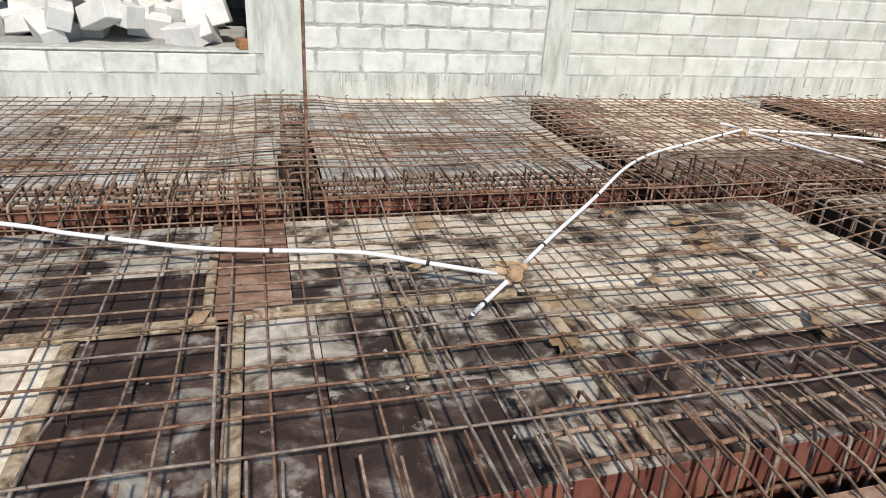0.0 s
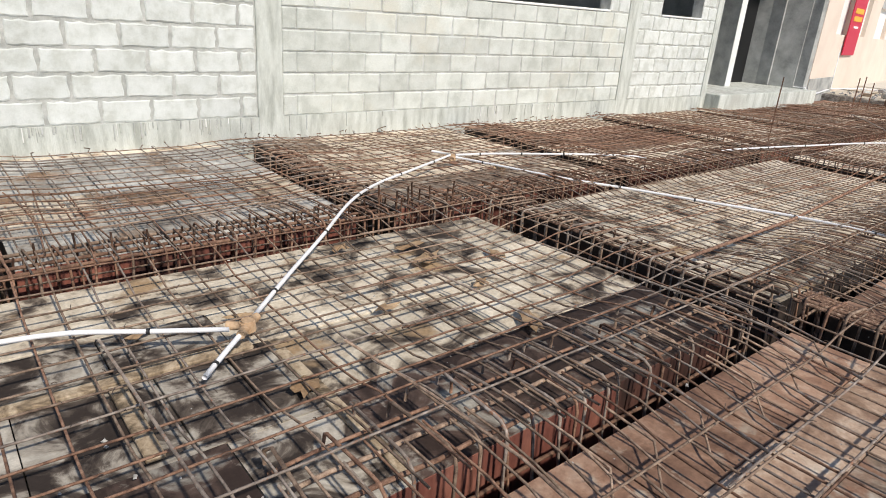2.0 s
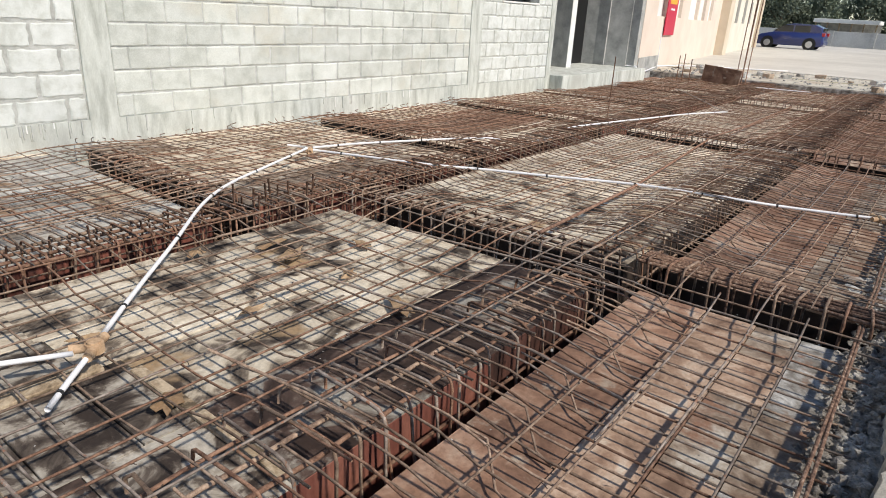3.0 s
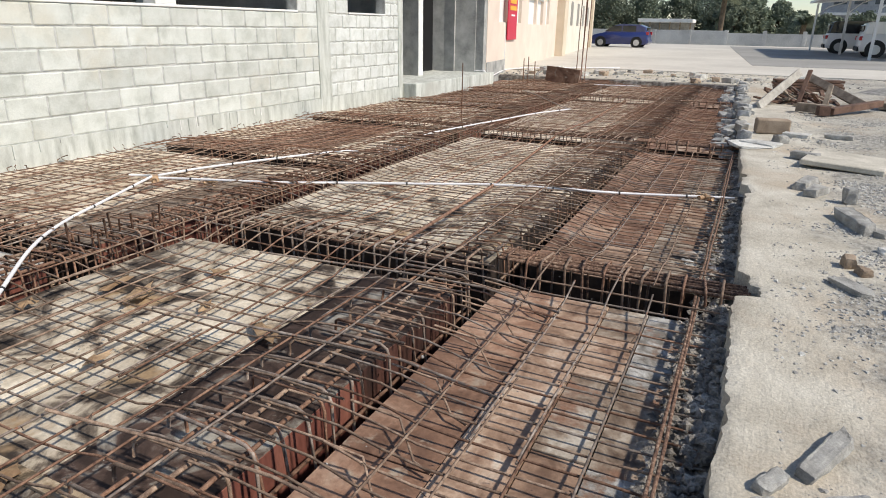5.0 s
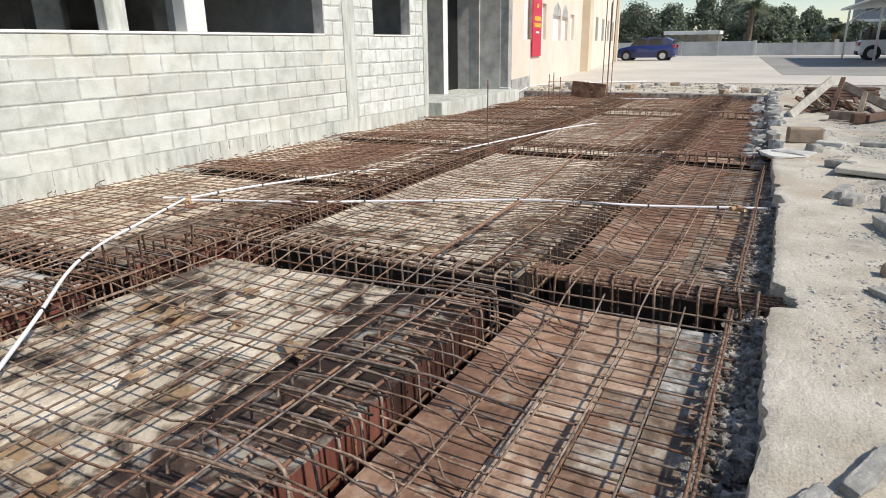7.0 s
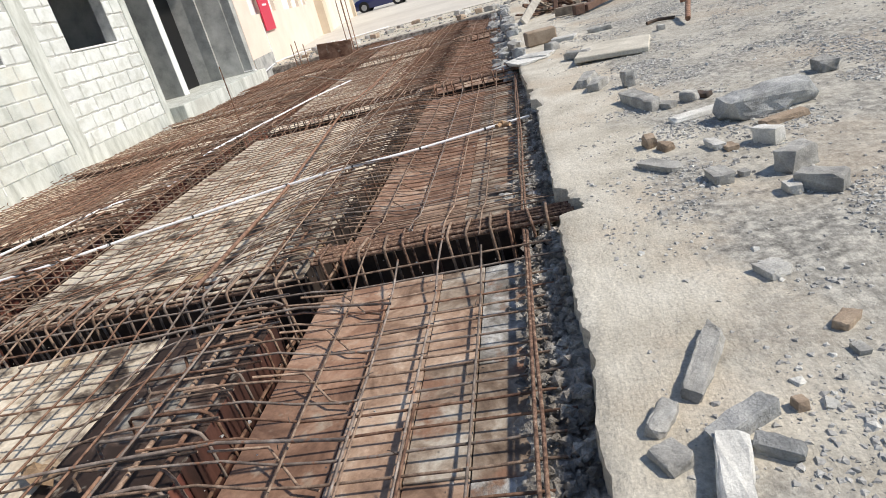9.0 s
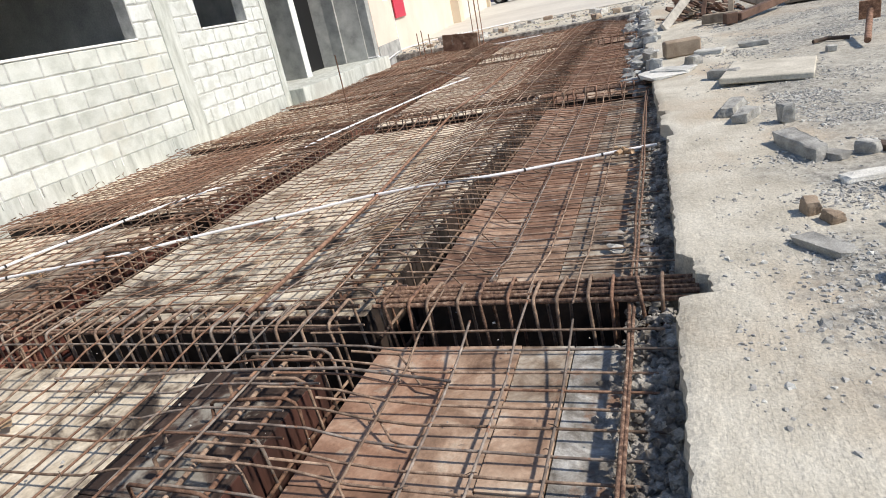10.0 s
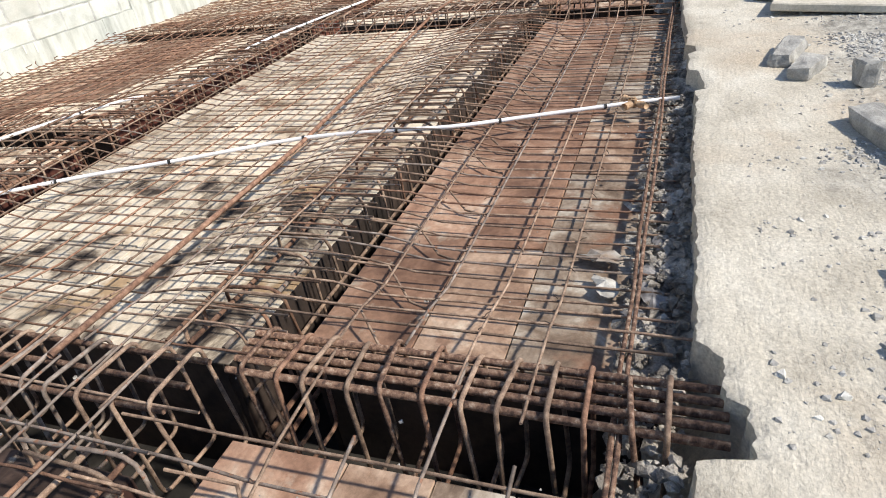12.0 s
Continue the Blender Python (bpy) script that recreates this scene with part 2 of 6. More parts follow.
    b6.inputs["Strength"].default_value, b6.inputs["Distance"].default_value = 0.4, 0.008
    L.new(n6.outputs["Fac"], b6.inputs["Height"])
    L.new(b5.outputs[0], b6.inputs["Normal"])
    L.new(b6.outputs[0], b.inputs["Normal"])


slab_dust(M_SLAB)
M_CONC = surf("broken_concrete", [(0.35, (0.22, 0.225, 0.225)), (0.52, (0.36, 0.365, 0.36)), (0.7, (0.52, 0.515, 0.50))], scale=6, fine=120, rough=0.95, bump=0.9, dist=0.012, rand=0.25, grain=0.3)
M_EDGE = surf("broken_edge", [(0.37, (0.13, 0.115, 0.10)), (0.50, (0.30, 0.275, 0.245)), (0.62, (0.52, 0.49, 0.445))], scale=9, fine=90, rough=0.95, bump=1.0, dist=0.02, rand=0.1, grain=0.35)
M_BLOCK = surf("block", [(0.34, (0.48, 0.50, 0.46)), (0.5, (0.59, 0.61, 0.57)), (0.68, (0.66, 0.68, 0.645))], scale=4, fine=110, rough=0.95, bump=0.6, dist=0.008, rand=0.10, grain=0.15, spots=(1.1, 0.55, 0.72, (0.58, 0.565, 0.495)))
M_BLOCK_W = surf("block_white", [(0.36, (0.535, 0.55, 0.515)), (0.45, (0.60, 0.62, 0.59)), (0.52, (0.645, 0.665, 0.64)), (0.66, (0.70, 0.72, 0.70))], scale=7, fine=110, rough=0.95, bump=0.6, dist=0.008, rand=0.06, grain=0.08)
M_MORTAR = surf("mortar", [(0.34, (0.35, 0.355, 0.335)), (0.5, (0.47, 0.475, 0.45)), (0.7, (0.60, 0.60, 0.575))], scale=8, fine=120, rough=0.95, bump=0.8, dist=0.012, rand=0, grain=0.2)
M_MORTAR_L = surf("mortar_pale", [(0.34, (0.38, 0.385, 0.37)), (0.5, (0.50, 0.505, 0.49)), (0.7, (0.61, 0.615, 0.60))], scale=8, fine=120, rough=0.95, bump=0.8, dist=0.01, rand=0, grain=0.15)
M_RENDER = surf("cement_band", [(0.34, (0.39, 0.405, 0.37)), (0.5, (0.55, 0.57, 0.53)), (0.68, (0.67, 0.69, 0.655))], scale=3.0, fine=70, rough=0.95, bump=0.6, dist=0.008, rand=0.03, grain=0.12, stretch=(3, 3, 0.6), spots=(1.3, 0.56, 0.70, (0.47, 0.475, 0.44)))
M_CEMENT = surf("grey_plaster", [(0.34, (0.28, 0.285, 0.275)), (0.5, (0.40, 0.40, 0.385)), (0.7, (0.52, 0.52, 0.50))], scale=3.0, fine=60, rough=0.9, bump=0.4, dist=0.006, rand=0.05, grain=0.12)
M_INSIDE = surf("inside_wall", [(0.35, (0.272, 0.272, 0.264)), (0.65, (0.476, 0.476, 0.459))], scale=1.4, fine=40, rough=0.95, bump=0.2)
M_PINK = surf("pink_paint", [(0.35, (0.70, 0.585, 0.50)), (0.6, (0.78, 0.665, 0.575))], scale=0.8, fine=60, rough=0.85, bump=0.1, rand=0, grain=0.05)
M_CREAM = surf("cream_paint", [(0.35, (0.60, 0.50, 0.38)), (0.6, (0.70, 0.60, 0.47))], scale=0.8, fine=60, rough=0.85, bump=0.1, rand=0, grain=0.05)
M_WHITEP = surf("white_paint", [(0.35, (0.70, 0.70, 0.68)), (0.6, (0.82, 0.82, 0.80))], scale=1.5, fine=60, rough=0.8, bump=0.15, rand=0.03, grain=0.06)
M_PVC = surf("pvc", [(0.3, (0.74, 0.73, 0.74)), (0.7, (0.86, 0.85, 0.86))], scale=5, fine=90, rough=0.35, bump=0.05, rand=0.03, grain=0.04)

# ---- mesh helpers ----
def mesh_ob(name, bm, material, smooth=False):
    me = bpy.data.meshes.new(name)
    bm.to_mesh(me)
    bm.free()
    if smooth:
        for p in me.polygons:
            p.use_smooth = True
    me.materials.append(material)
    return new(name, me)


def part(name, bm, material, parent, label="", smooth=False):
    ob = mesh_ob(name, bm, material, smooth)
    ob.parent = parent
    return tagged(ob, label)


def raw(name, verts, faces, material, parent=None, smooth=False):
    me = bpy.data.meshes.new(name)
    me.from_pydata(verts, [], faces)
    if smooth:
        me.polygons.foreach_set("use_smooth", [True] * len(me.polygons))
    me.materials.append(material)
    me.update()
    ob = new(name, me)
    ob.parent = parent
    return ob


def empty(name, at=(0, 0, 0)):
    ob = new(name)
    ob.location = at
    ob.empty_display_size = 0.1
    return ob


def box_into(bm, lo, hi, bevel=0.0, m=None):
    r = bmesh.ops.create_cube(bm, size=1.0)
    vs = r["verts"]
    c = [(a + b) / 2 for a, b in zip(lo, hi)]
    s = [b - a for a, b in zip(lo, hi)]
    for v in vs:
        v.co = Vector((c[0] + v.co.x * s[0], c[1] + v.co.y * s[1], c[2] + v.co.z * s[2]))
    if bevel:
        es = list({e for v in vs for e in v.link_edges})
        out = bmesh.ops.bevel(bm, geom=es, offset=bevel, segments=1, affect="EDGES", profile=0.5)
        vs = list({v for f in out["faces"] for v in f.verts} | {v for v in vs if v.is_valid})
    if m is not None:
        bmesh.ops.transform(bm, matrix=m, verts=vs)
    return vs


def box(lo, hi, bevel=0.0, m=None):
    bm = bmesh.new()
    box_into(bm, lo, hi, bevel, m)
    return bm


def tube_data(pts, r, n=6, closed=False, caps=True):
    """Vertices and faces of a round bar along the points."""
    P = np.array(pts, float)
    k = len(P)
    if closed:
        T = np.roll(P, -1, 0) - np.roll(P, 1, 0)
    else:
        T = np.gradient(P, axis=0)
    T /= np.linalg.norm(T, axis=1)[:, None] + 1e-12
    up = np.array((0.0, 0.0, 1.0)) if abs(T[:, 2]).mean() < 0.8 else np.array((1.0, 0.0, 0.0))
    if closed:
        nrm = np.cross(P[1] - P[0], P[k // 2] - P[0])
        up = nrm / (np.linalg.norm(nrm) + 1e-12)
    U = np.cross(T, up)
    U /= np.linalg.norm(U, axis=1)[:, None] + 1e-12
    V = np.cross(U, T)
    a = np.arange(n) * 2 * np.pi / n
    ring = P[:, None, :] + r * (np.cos(a)[None, :, None] * U[:, None, :] + np.sin(a)[None, :, None] * V[:, None, :])
    verts = ring.reshape(-1, 3)
    faces = []
    for i in range(k if closed else k - 1):
        j = (i + 1) % k
        for q in range(n):
            w = (q + 1) % n
            faces.append((i * n + q, i * n + w, j * n + w, j * n + q))
    if not closed and caps:
        faces.append(tuple(range(n)))
        faces.append(tuple((k - 1) * n + q for q in reversed(range(n))))
    return verts.tolist(), faces


def bar(name, pts, r, material, parent=None, n=6, closed=False, smooth=True):
    v, f = tube_data(pts, r, n, closed)
    return raw(name, v, f, material, parent, smooth)


rng = random.Random(7)

# ---- plan: beams (trenches) and bays of shuttering ----
DECK, PIT, SLAB_Z = -0.10, -0.62, 0.07
X0, X1, YW = -3.2, 17.4, 6.35
BEAM_C, BEAM_A = (1.22, 1.42), (3.40, 3.80)       # along x
CROSS_NEAR = [(3.63, 4.04), (8.22, 8.62), (13.3, 13.68)]    # in the strip by the slab
CROSS_BAY = [(3.46, 3.90), (8.22, 8.62), (13.3, 13.68)]
CROSS_FAR = [(0.42, 0.68), (2.70, 3.04), (5.56, 5.90), (8.42, 8.78), (11.2, 11.55), (14.0, 14.35)]


def matz(x, y):
    """Height of the mat of bars: it lies on the cages over the beams and sags between them."""
    d = min(abs(y - 1.46), abs(y - 3.60), 9)
    cr = CROSS_NEAR if y < 1.3 else CROSS_BAY if y < 3.6 else CROSS_FAR
    for a, b in cr:
        d = min(d, abs(x - (a + b) / 2))
    s = min(1.0, max(0.0, (d - 0.2) / 0.35))
    s = s * s * (3 - 2 * s)
    z = 0.02 - (0.062 if y < 3.7 else 0.03) * s
    if y > 4.4:
        z -= 0.052 * min(1.0, (y - 4.4) / 1.6)
    return z

# ---- ground: one sheet to the horizon, with the pit of the new floor cut into it ----
def fbm(x, y, z=0.0, s=1.0, octaves=4):
    return noise.fractal(Vector((x * s, y * s, z)), 1.0, 2.0, octaves, noise_basis="PERLIN_ORIGINAL")


NOTCH = (3.69, 3.86, 4.03)


def slab_edge(x):
    e = 0.045 + 0.018 * fbm(x, 3.0, 1.0, 2.5) + 0.012 * fbm(x, 9.0, 2.0, 14.0, 2) + 0.006 * fbm(x, 2.0, 6.0, 45.0, 2)
    if NOTCH[0] - 0.02 < x < NOTCH[2] + 0.02:   # scooped out for the beam, in two rounded bites
        rise = min(1, max(0, (x - NOTCH[0] + 0.01) / 0.022))
        fall = min(1, max(0, (NOTCH[2] + 0.03 - x) / 0.06))
        mid = min(1, max(0, (NOTCH[1] + 0.015 - x) / 0.03))
        e -= min(rise, fall) * (0.066 + 0.05 * mid) + 0.006 * fbm(x, 0, 5, 20, 2)
    if x > 8.1:
        e += 0.10 + 0.06 * fbm(x, 5.0, 4.0, 3.0) + 0.035 * (x - 8.1)
    elif x > 5.5:
        e += 0.038 * (x - 5.5) - (0.05 if 5.95 < x < 6.25 or 6.6 < x < 6.75 else 0)
    return e


def ground_z(x, y):
    z = SLAB_Z + 0.006 * fbm(x, y, 0.3, 0.9)
    w = min(1, max(0, (-y - 0.35) / 0.7)) if x < 8 else min(1, max(0, (-y + 0.1) / 0.5))
    z += 0.0022 * fbm(x, y, 3.0, 14.0, 3)
    z += w * (0.006 * fbm(x, y, 2.0, 4.0) + 0.008 * fbm(x, y, 4.0, 17.0, 3) + 0.004)
    if x > 8.1 and y > -0.7:
        z += 0.012 * fbm(x, y, 7.0, 8.0)
    return z


def axis(*runs):
    out = []
    for a, b, st in runs:
        n = max(1, round((b - a) / st))
        out += [a + (b - a) * i / n for i in range(n)]
    out.append(runs[-1][1])
    return out


gx = axis((-6, -1, 0.25), (-1, 2.6, 0.03), (2.6, 3.62, 0.016), (3.62, 4.2, 0.008), (4.2, 6, 0.016), (6, 8.2, 0.03), (8.2, 19.5, 0.08))
gv = axis((0, 0.25, 0.025), (0.25, 2.4, 0.04), (2.4, 7, 0.25))
verts, faces = [], []
rows_n = len(gv) + 4
for x in gx:
    e = slab_edge(x)
    verts.append((x, e + 0.30, PIT))
    verts.append((x, e + 0.012 + 0.02 * fbm(x, 1, 1, 6), DECK - 0.03))
    rim = ground_z(x, e) - 0.006 - 0.010 * abs(fbm(x, 4, 1, 12))
    verts.append((x, e + 0.002, rim - 0.045))
    verts.append((x, e, rim))
    for v in gv:
        y = e - v
        verts.append((x, y, rim if v == 0 else ground_z(x, y)))
for i in range(len(gx) - 1):
    for j in range(rows_n - 1):
        if j == 3:
            continue
        a = i * rows_n + j
        faces.append((a, a + 1, a + rows_n + 1, a + rows_n))
base = len(verts)


def patch(x0, y0, x1, y1, z):
    k = len(verts)
    verts.extend([(x0, y0, z), (x1, y0, z), (x1, y1, z), (x0, y1, z)])
    faces.append((k, k + 1, k + 2, k + 3))


patch(-400, -400, 600, -6.95, SLAB_Z)
patch(-400, -6.95, -6, 400, SLAB_Z)
patch(19.5, -6.95, 600, 400, SLAB_Z)
patch(-6, 8.0, 19.5, 400, SLAB_Z)
patch(17.6, 0.45, 19.5, 8.0, SLAB_Z - 0.02)
ground = raw("ground", verts, faces, M_SLAB, None, True)
tagged(ground, "pale dusty old concrete ground with a broken edge", "ground", kind="structure")

# closing faces of the pit, added hidden below the shuttering; near-black ones paint its shade
pit = empty("pit")
tagged(pit, "added closing faces below the shuttering, coloured dark for shade", "pit", kind="structure")
part("pit_floor", box((-6, 0.0, PIT - 0.1), (18, 8.0, PIT)), M_PIT_SHADE, pit)
part("pit_wall", box((-6.2, 0.0, PIT), (-6, 8.0, 0.0)), M_PIT_SHADE, pit)
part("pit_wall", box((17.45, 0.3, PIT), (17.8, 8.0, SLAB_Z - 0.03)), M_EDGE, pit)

# ---- shuttering: boards of each bay ----
def deck_bay(x0, x1, y0, y1, mats, size=(1.15, 0.62), along="x", z=DECK):
    """Boards laid edge to edge, each a little out of level, with open joints."""
    bay = empty("shuttering", ((x0 + x1) / 2, (y0 + y1) / 2, z - 0.02))
    tagged(bay, "weathered plywood shuttering boards under the reinforcing mat", "shuttering", kind="structure")
    lx, ly = size if along == "x" else size[::-1]
    y = y0
    while y < y1 - 0.02:
        h = min(ly * rng.uniform(0.85, 1.15), y1 - y)
        if y1 - y - h < 0.12:
            h = y1 - y
        x = x0
        first = True
        while x < x1 - 0.02:
            w = lx * rng.uniform(0.8, 1.2) * (rng.uniform(0.4, 1) if first else 1)
            first = False
            if x1 - x - w < 0.2:
                w = x1 - x
            dz = rng.uniform(-0.006, 0.004)
            g = 0.002
            bm = box((x + g - bay.location.x, y + g - bay.location.y, -0.0), (x + w - g - bay.location.x, y + h - g - bay.location.y, 0.02 + dz), 0.002)
            for v in bm.verts:
                if v.co.z > 0.01:
                    v.co.z += rng.uniform(-0.003, 0.003)
            part("board", bm, rng.choice(mats), bay)
            x += w
        y += h
    return bay


PALE, DARK, RED, SAND, GREY = M_PLY_PALE, M_PLY_DARK, M_PLY_RED, M_PLY_SAND, M_PLY_GREY
bxs = [X0] + [v for ab in CROSS_NEAR for v in ab] + [X1]
bys = [X0] + [v for ab in CROSS_BAY for v in ab] + [X1]
# main near bay, in the sheets that can be told apart
MIX, DUST = M_PLY_MIX, M_PLY_DUST
B0, B1 = BEAM_C[1], BEAM_A[0]
deck_bay(-3.2, 0.07, 2.88, B1, [PALE, MIX], (1.2, 0.5))
deck_bay(-3.2, 0.07, 2.42, 2.88, [MIX, DARK], (1.2, 0.5))
deck_bay(-3.2, -0.36, B0, 2.42, [PALE, MIX], (0.9, 0.6), "y")
deck_bay(-0.36, 0.17, B0, 2.42, [DARK], (0.62, 0.5), "y")
deck_bay(0.42, 3.46, 2.85, B1, [PALE], (1.2, 0.55))
deck_bay(0.42, 1.30, 2.48, 2.85, [MIX, DARK], (1.0, 0.35))
deck_bay(1.30, 3.46, 2.48, 2.85, [PALE], (1.3, 0.35))
deck_bay(0.232, 0.50, B0, 2.00, [DARK], (1.2, 0.4), "y")
deck_bay(0.232, 0.50, 2.00, 2.48, [MIX], (1.2, 0.4), "y")
deck_bay(0.50, 0.96, 1.92, 2.48, [MIX], (0.6, 0.55))
deck_bay(0.50, 1.04, B0, 1.92, [DARK], (0.7, 0.65))
deck_bay(0.96, 1.44, 1.92, 2.48, [MIX, PALE], (0.6, 0.55))
deck_bay(1.04, 1.44, B0, 1.92, [DARK, MIX], (0.6, 0.65))
deck_bay(1.44, 3.46, 1.98, 2.48, [PALE, MIX, PALE], (1.1, 0.5))
deck_bay(1.44, 3.46, B0, 1.98, [DARK], (0.7, 0.7))
deck_bay(0.11, 0.42, 2.49, B1, [RED], (0.9, 0.36), "y")
batten = empty("shuttering")
tagged(batten, "rough sawn yellow battens between shuttering sheets", "batten", kind="structure")
part("batten", box((0.172, 1.44, -0.12), (0.230, 2.48, -0.080), 0.004), M_BATTEN, batten)
part("batten", box((0.07, 2.48, -0.12), (0.11, 3.38, -0.084), 0.004), M_BATTEN, batten)
part("batten", box((-2.2, 2.39, -0.1), (0.13, 2.46, -0.081), 0.004), M_BATTEN, batten)
part("batten", box((0.26, 2.44, -0.1), (1.36, 2.51, -0.080), 0.004), M_BATTEN, batten)
part("batten", box((1.415, 1.46, -0.1), (1.465, 2.36, -0.080), 0.004), M_BATTEN, batten)
part("batten", box((-0.38, 1.46, -0.1), (-0.33, 2.38, -0.080), 0.004), M_BATTEN, batten)
part("batten", box((0.80, 1.95, -0.1), (0.86, 2.43, -0.081), 0.004), M_BATTEN, batten)
# further bays between the long beams
deck_bay(bys[2], 5.2, B0, 1.80, [MIX, PALE], (0.66, 0.7))
deck_bay(bys[2], 5.2, 1.80, B1, [SAND, PALE], (1.06, 0.55))
deck_bay(5.2, bys[3], B0, B1, [SAND], (1.0, 0.62))
deck_bay(bys[4], bys[5], B0, B1, [SAND], (1.2, 0.62))
deck_bay(bys[6], bys[7], B0, B1, [SAND], (1.2, 0.62))
# strip beside the old slab
for a, b in zip(bxs[0::2], bxs[1::2]):
    deck_bay(a, b, 0.86, BEAM_C[0], [RED], (0.9, 0.4))
    if a < 1:
        deck_bay(a, b, 0.62, 0.86, [M_PLY_TAN], (0.9, 0.26))
        deck_bay(a, b, 0.42, 0.62, [DUST, DUST, M_PLY_TAN], (0.5, 0.2))
        deck_bay(a, b, 0.24, 0.42, [M_PLY_CEM, M_PLY_CEM, DUST], (0.6, 0.2))
    else:
        deck_bay(a, b, 0.56, 0.86, [RED, M_PLY_TAN], (0.9, 0.30))
        deck_bay(a, b, 0.24, 0.56, [M_PLY_TAN, M_PLY_TAN, DUST], (0.6, 0.32))
# bays along the wall
fxs = [X0] + [v for ab in CROSS_FAR for v in ab] + [X1]
fm = [[GREY, GREY, PALE], [GREY, GREY, SAND], [SAND, SAND, DUST], [SAND, SAND, RED], [SAND], [SAND, DUST], [SAND, RED]]
for k, (a, b) in enumerate(zip(fxs[0::2], fxs[1::2])):
    deck_bay(a, b, BEAM_A[1], 6.40, fm[k], (1.2, 0.62))


# broken ledge along the slab
def ledge(x0, x1):
    vs, fs = [], []
    xs, ys = axis((x0, x1, 0.04)), axis((0.0, 0.34, 0.034))
    for x in xs:
        for y in ys:
            vs.append((x, y + 0.02 * fbm(x, y, 2, 6), DECK + 0.015 + 0.03 * fbm(x, y, 1, 7) + 0.025 * fbm(x, y, 6, 22, 2) - 0.22 * max(0, y - 0.17) + 0.05 * max(0, 1 - max(y - 0.06, 0) / 0.13)))
    n = len(ys)
    for i in range(len(xs) - 1):
        for j in range(n - 1):
            a = i * n + j
            fs.append((a, a + n, a + n + 1, a + 1))
    ob = raw("concrete_ledge", vs, fs, M_EDGE, None)
    return tagged(ob, "rough broken grey concrete ledge under the slab edge", "ledge", kind="structure")


for a, b in zip(bxs[0::2], bxs[1::2]):
    ledge(a, b)

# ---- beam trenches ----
def trench_side(x0, y0, x1, y1, material=M_DEEP_SHADE):
    """Boards that line one side of a trench, cut into lengths."""
    g = empty("beam_form", ((x0 + x1) / 2, (y0 + y1) / 2, PIT))
    tagged(g, "reddish plywood side boards of a beam trench, darkened where shade falls", "formwork", kind="structure")
    long_x = x1 - x0 > y1 - y0
    a, b = (x0, x1) if long_x else (y0, y1)
    s = a
    while s < b - 0.01:
        e = min(b, s + rng.uniform(0.9, 1.5))
        top = DECK - 0.004 + rng.uniform(-0.006, 0.0)
        lo = (s + 0.002, y0, PIT) if long_x else (x0, s + 0.002, PIT)
        hi = (e - 0.002, y1, top) if long_x else (x1, e - 0.002, top)
        bm = box([p - q for p, q in zip(lo, g.location)], [p - q for p, q in zip(hi, g.location)], 0.002)
        part("board", bm, material, g)
        s = e


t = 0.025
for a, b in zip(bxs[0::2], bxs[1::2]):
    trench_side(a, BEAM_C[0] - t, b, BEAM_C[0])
# past x 2.5 the bay-side boards carry the trench's shade in their colour
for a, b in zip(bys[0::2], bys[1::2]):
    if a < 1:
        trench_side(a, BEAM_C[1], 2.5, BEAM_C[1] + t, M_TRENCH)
    trench_side(max(a, 2.5), BEAM_C[1], b, BEAM_C[1] + t, M_TRENCH_SHADED if a < 1 else M_DEEP_SHADE)
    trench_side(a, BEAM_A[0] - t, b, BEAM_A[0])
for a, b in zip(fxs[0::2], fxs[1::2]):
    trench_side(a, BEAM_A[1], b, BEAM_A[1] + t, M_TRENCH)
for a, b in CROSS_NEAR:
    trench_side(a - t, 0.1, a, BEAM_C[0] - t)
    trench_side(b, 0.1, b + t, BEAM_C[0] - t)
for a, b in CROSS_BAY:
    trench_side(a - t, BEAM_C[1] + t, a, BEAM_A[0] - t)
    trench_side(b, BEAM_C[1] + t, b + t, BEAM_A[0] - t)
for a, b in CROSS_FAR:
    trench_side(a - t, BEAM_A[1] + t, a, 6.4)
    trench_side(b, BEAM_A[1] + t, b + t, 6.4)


# ---- cages of the beams ----
def stirrup_mesh(w, h, material, seed, thick=0.0065):
    """A closed loop of bar with rounded corners; local x across, z up, top at 0."""
    r = random.Random(seed)
    pts = []
    rad = 0.03
    k = 4
    sk = r.uniform(-0.012, 0.012)
    for cx, cz, a0 in ((w / 2 - rad, -rad, 0), (-w / 2 + rad, -rad, 90), (-w / 2 + rad, -h + rad, 180), (w / 2 - rad, -h + rad, 270)):
        for i in range(k):
            a = radians(a0 + 90 * i / (k - 1))
            pts.append((cx + rad * math.cos(a), sk * (cz + rad * math.sin(a)) / h, cz + rad * math.sin(a)))
    v, f = tube_data(pts, thick, 8, True)
    me = bpy.data.meshes.new("stirrup")
    me.from_pydata(v, [], f)
    me.polygons.foreach_set("use_smooth", [True] * len(me.polygons))
    me.materials.append(material)
    return me


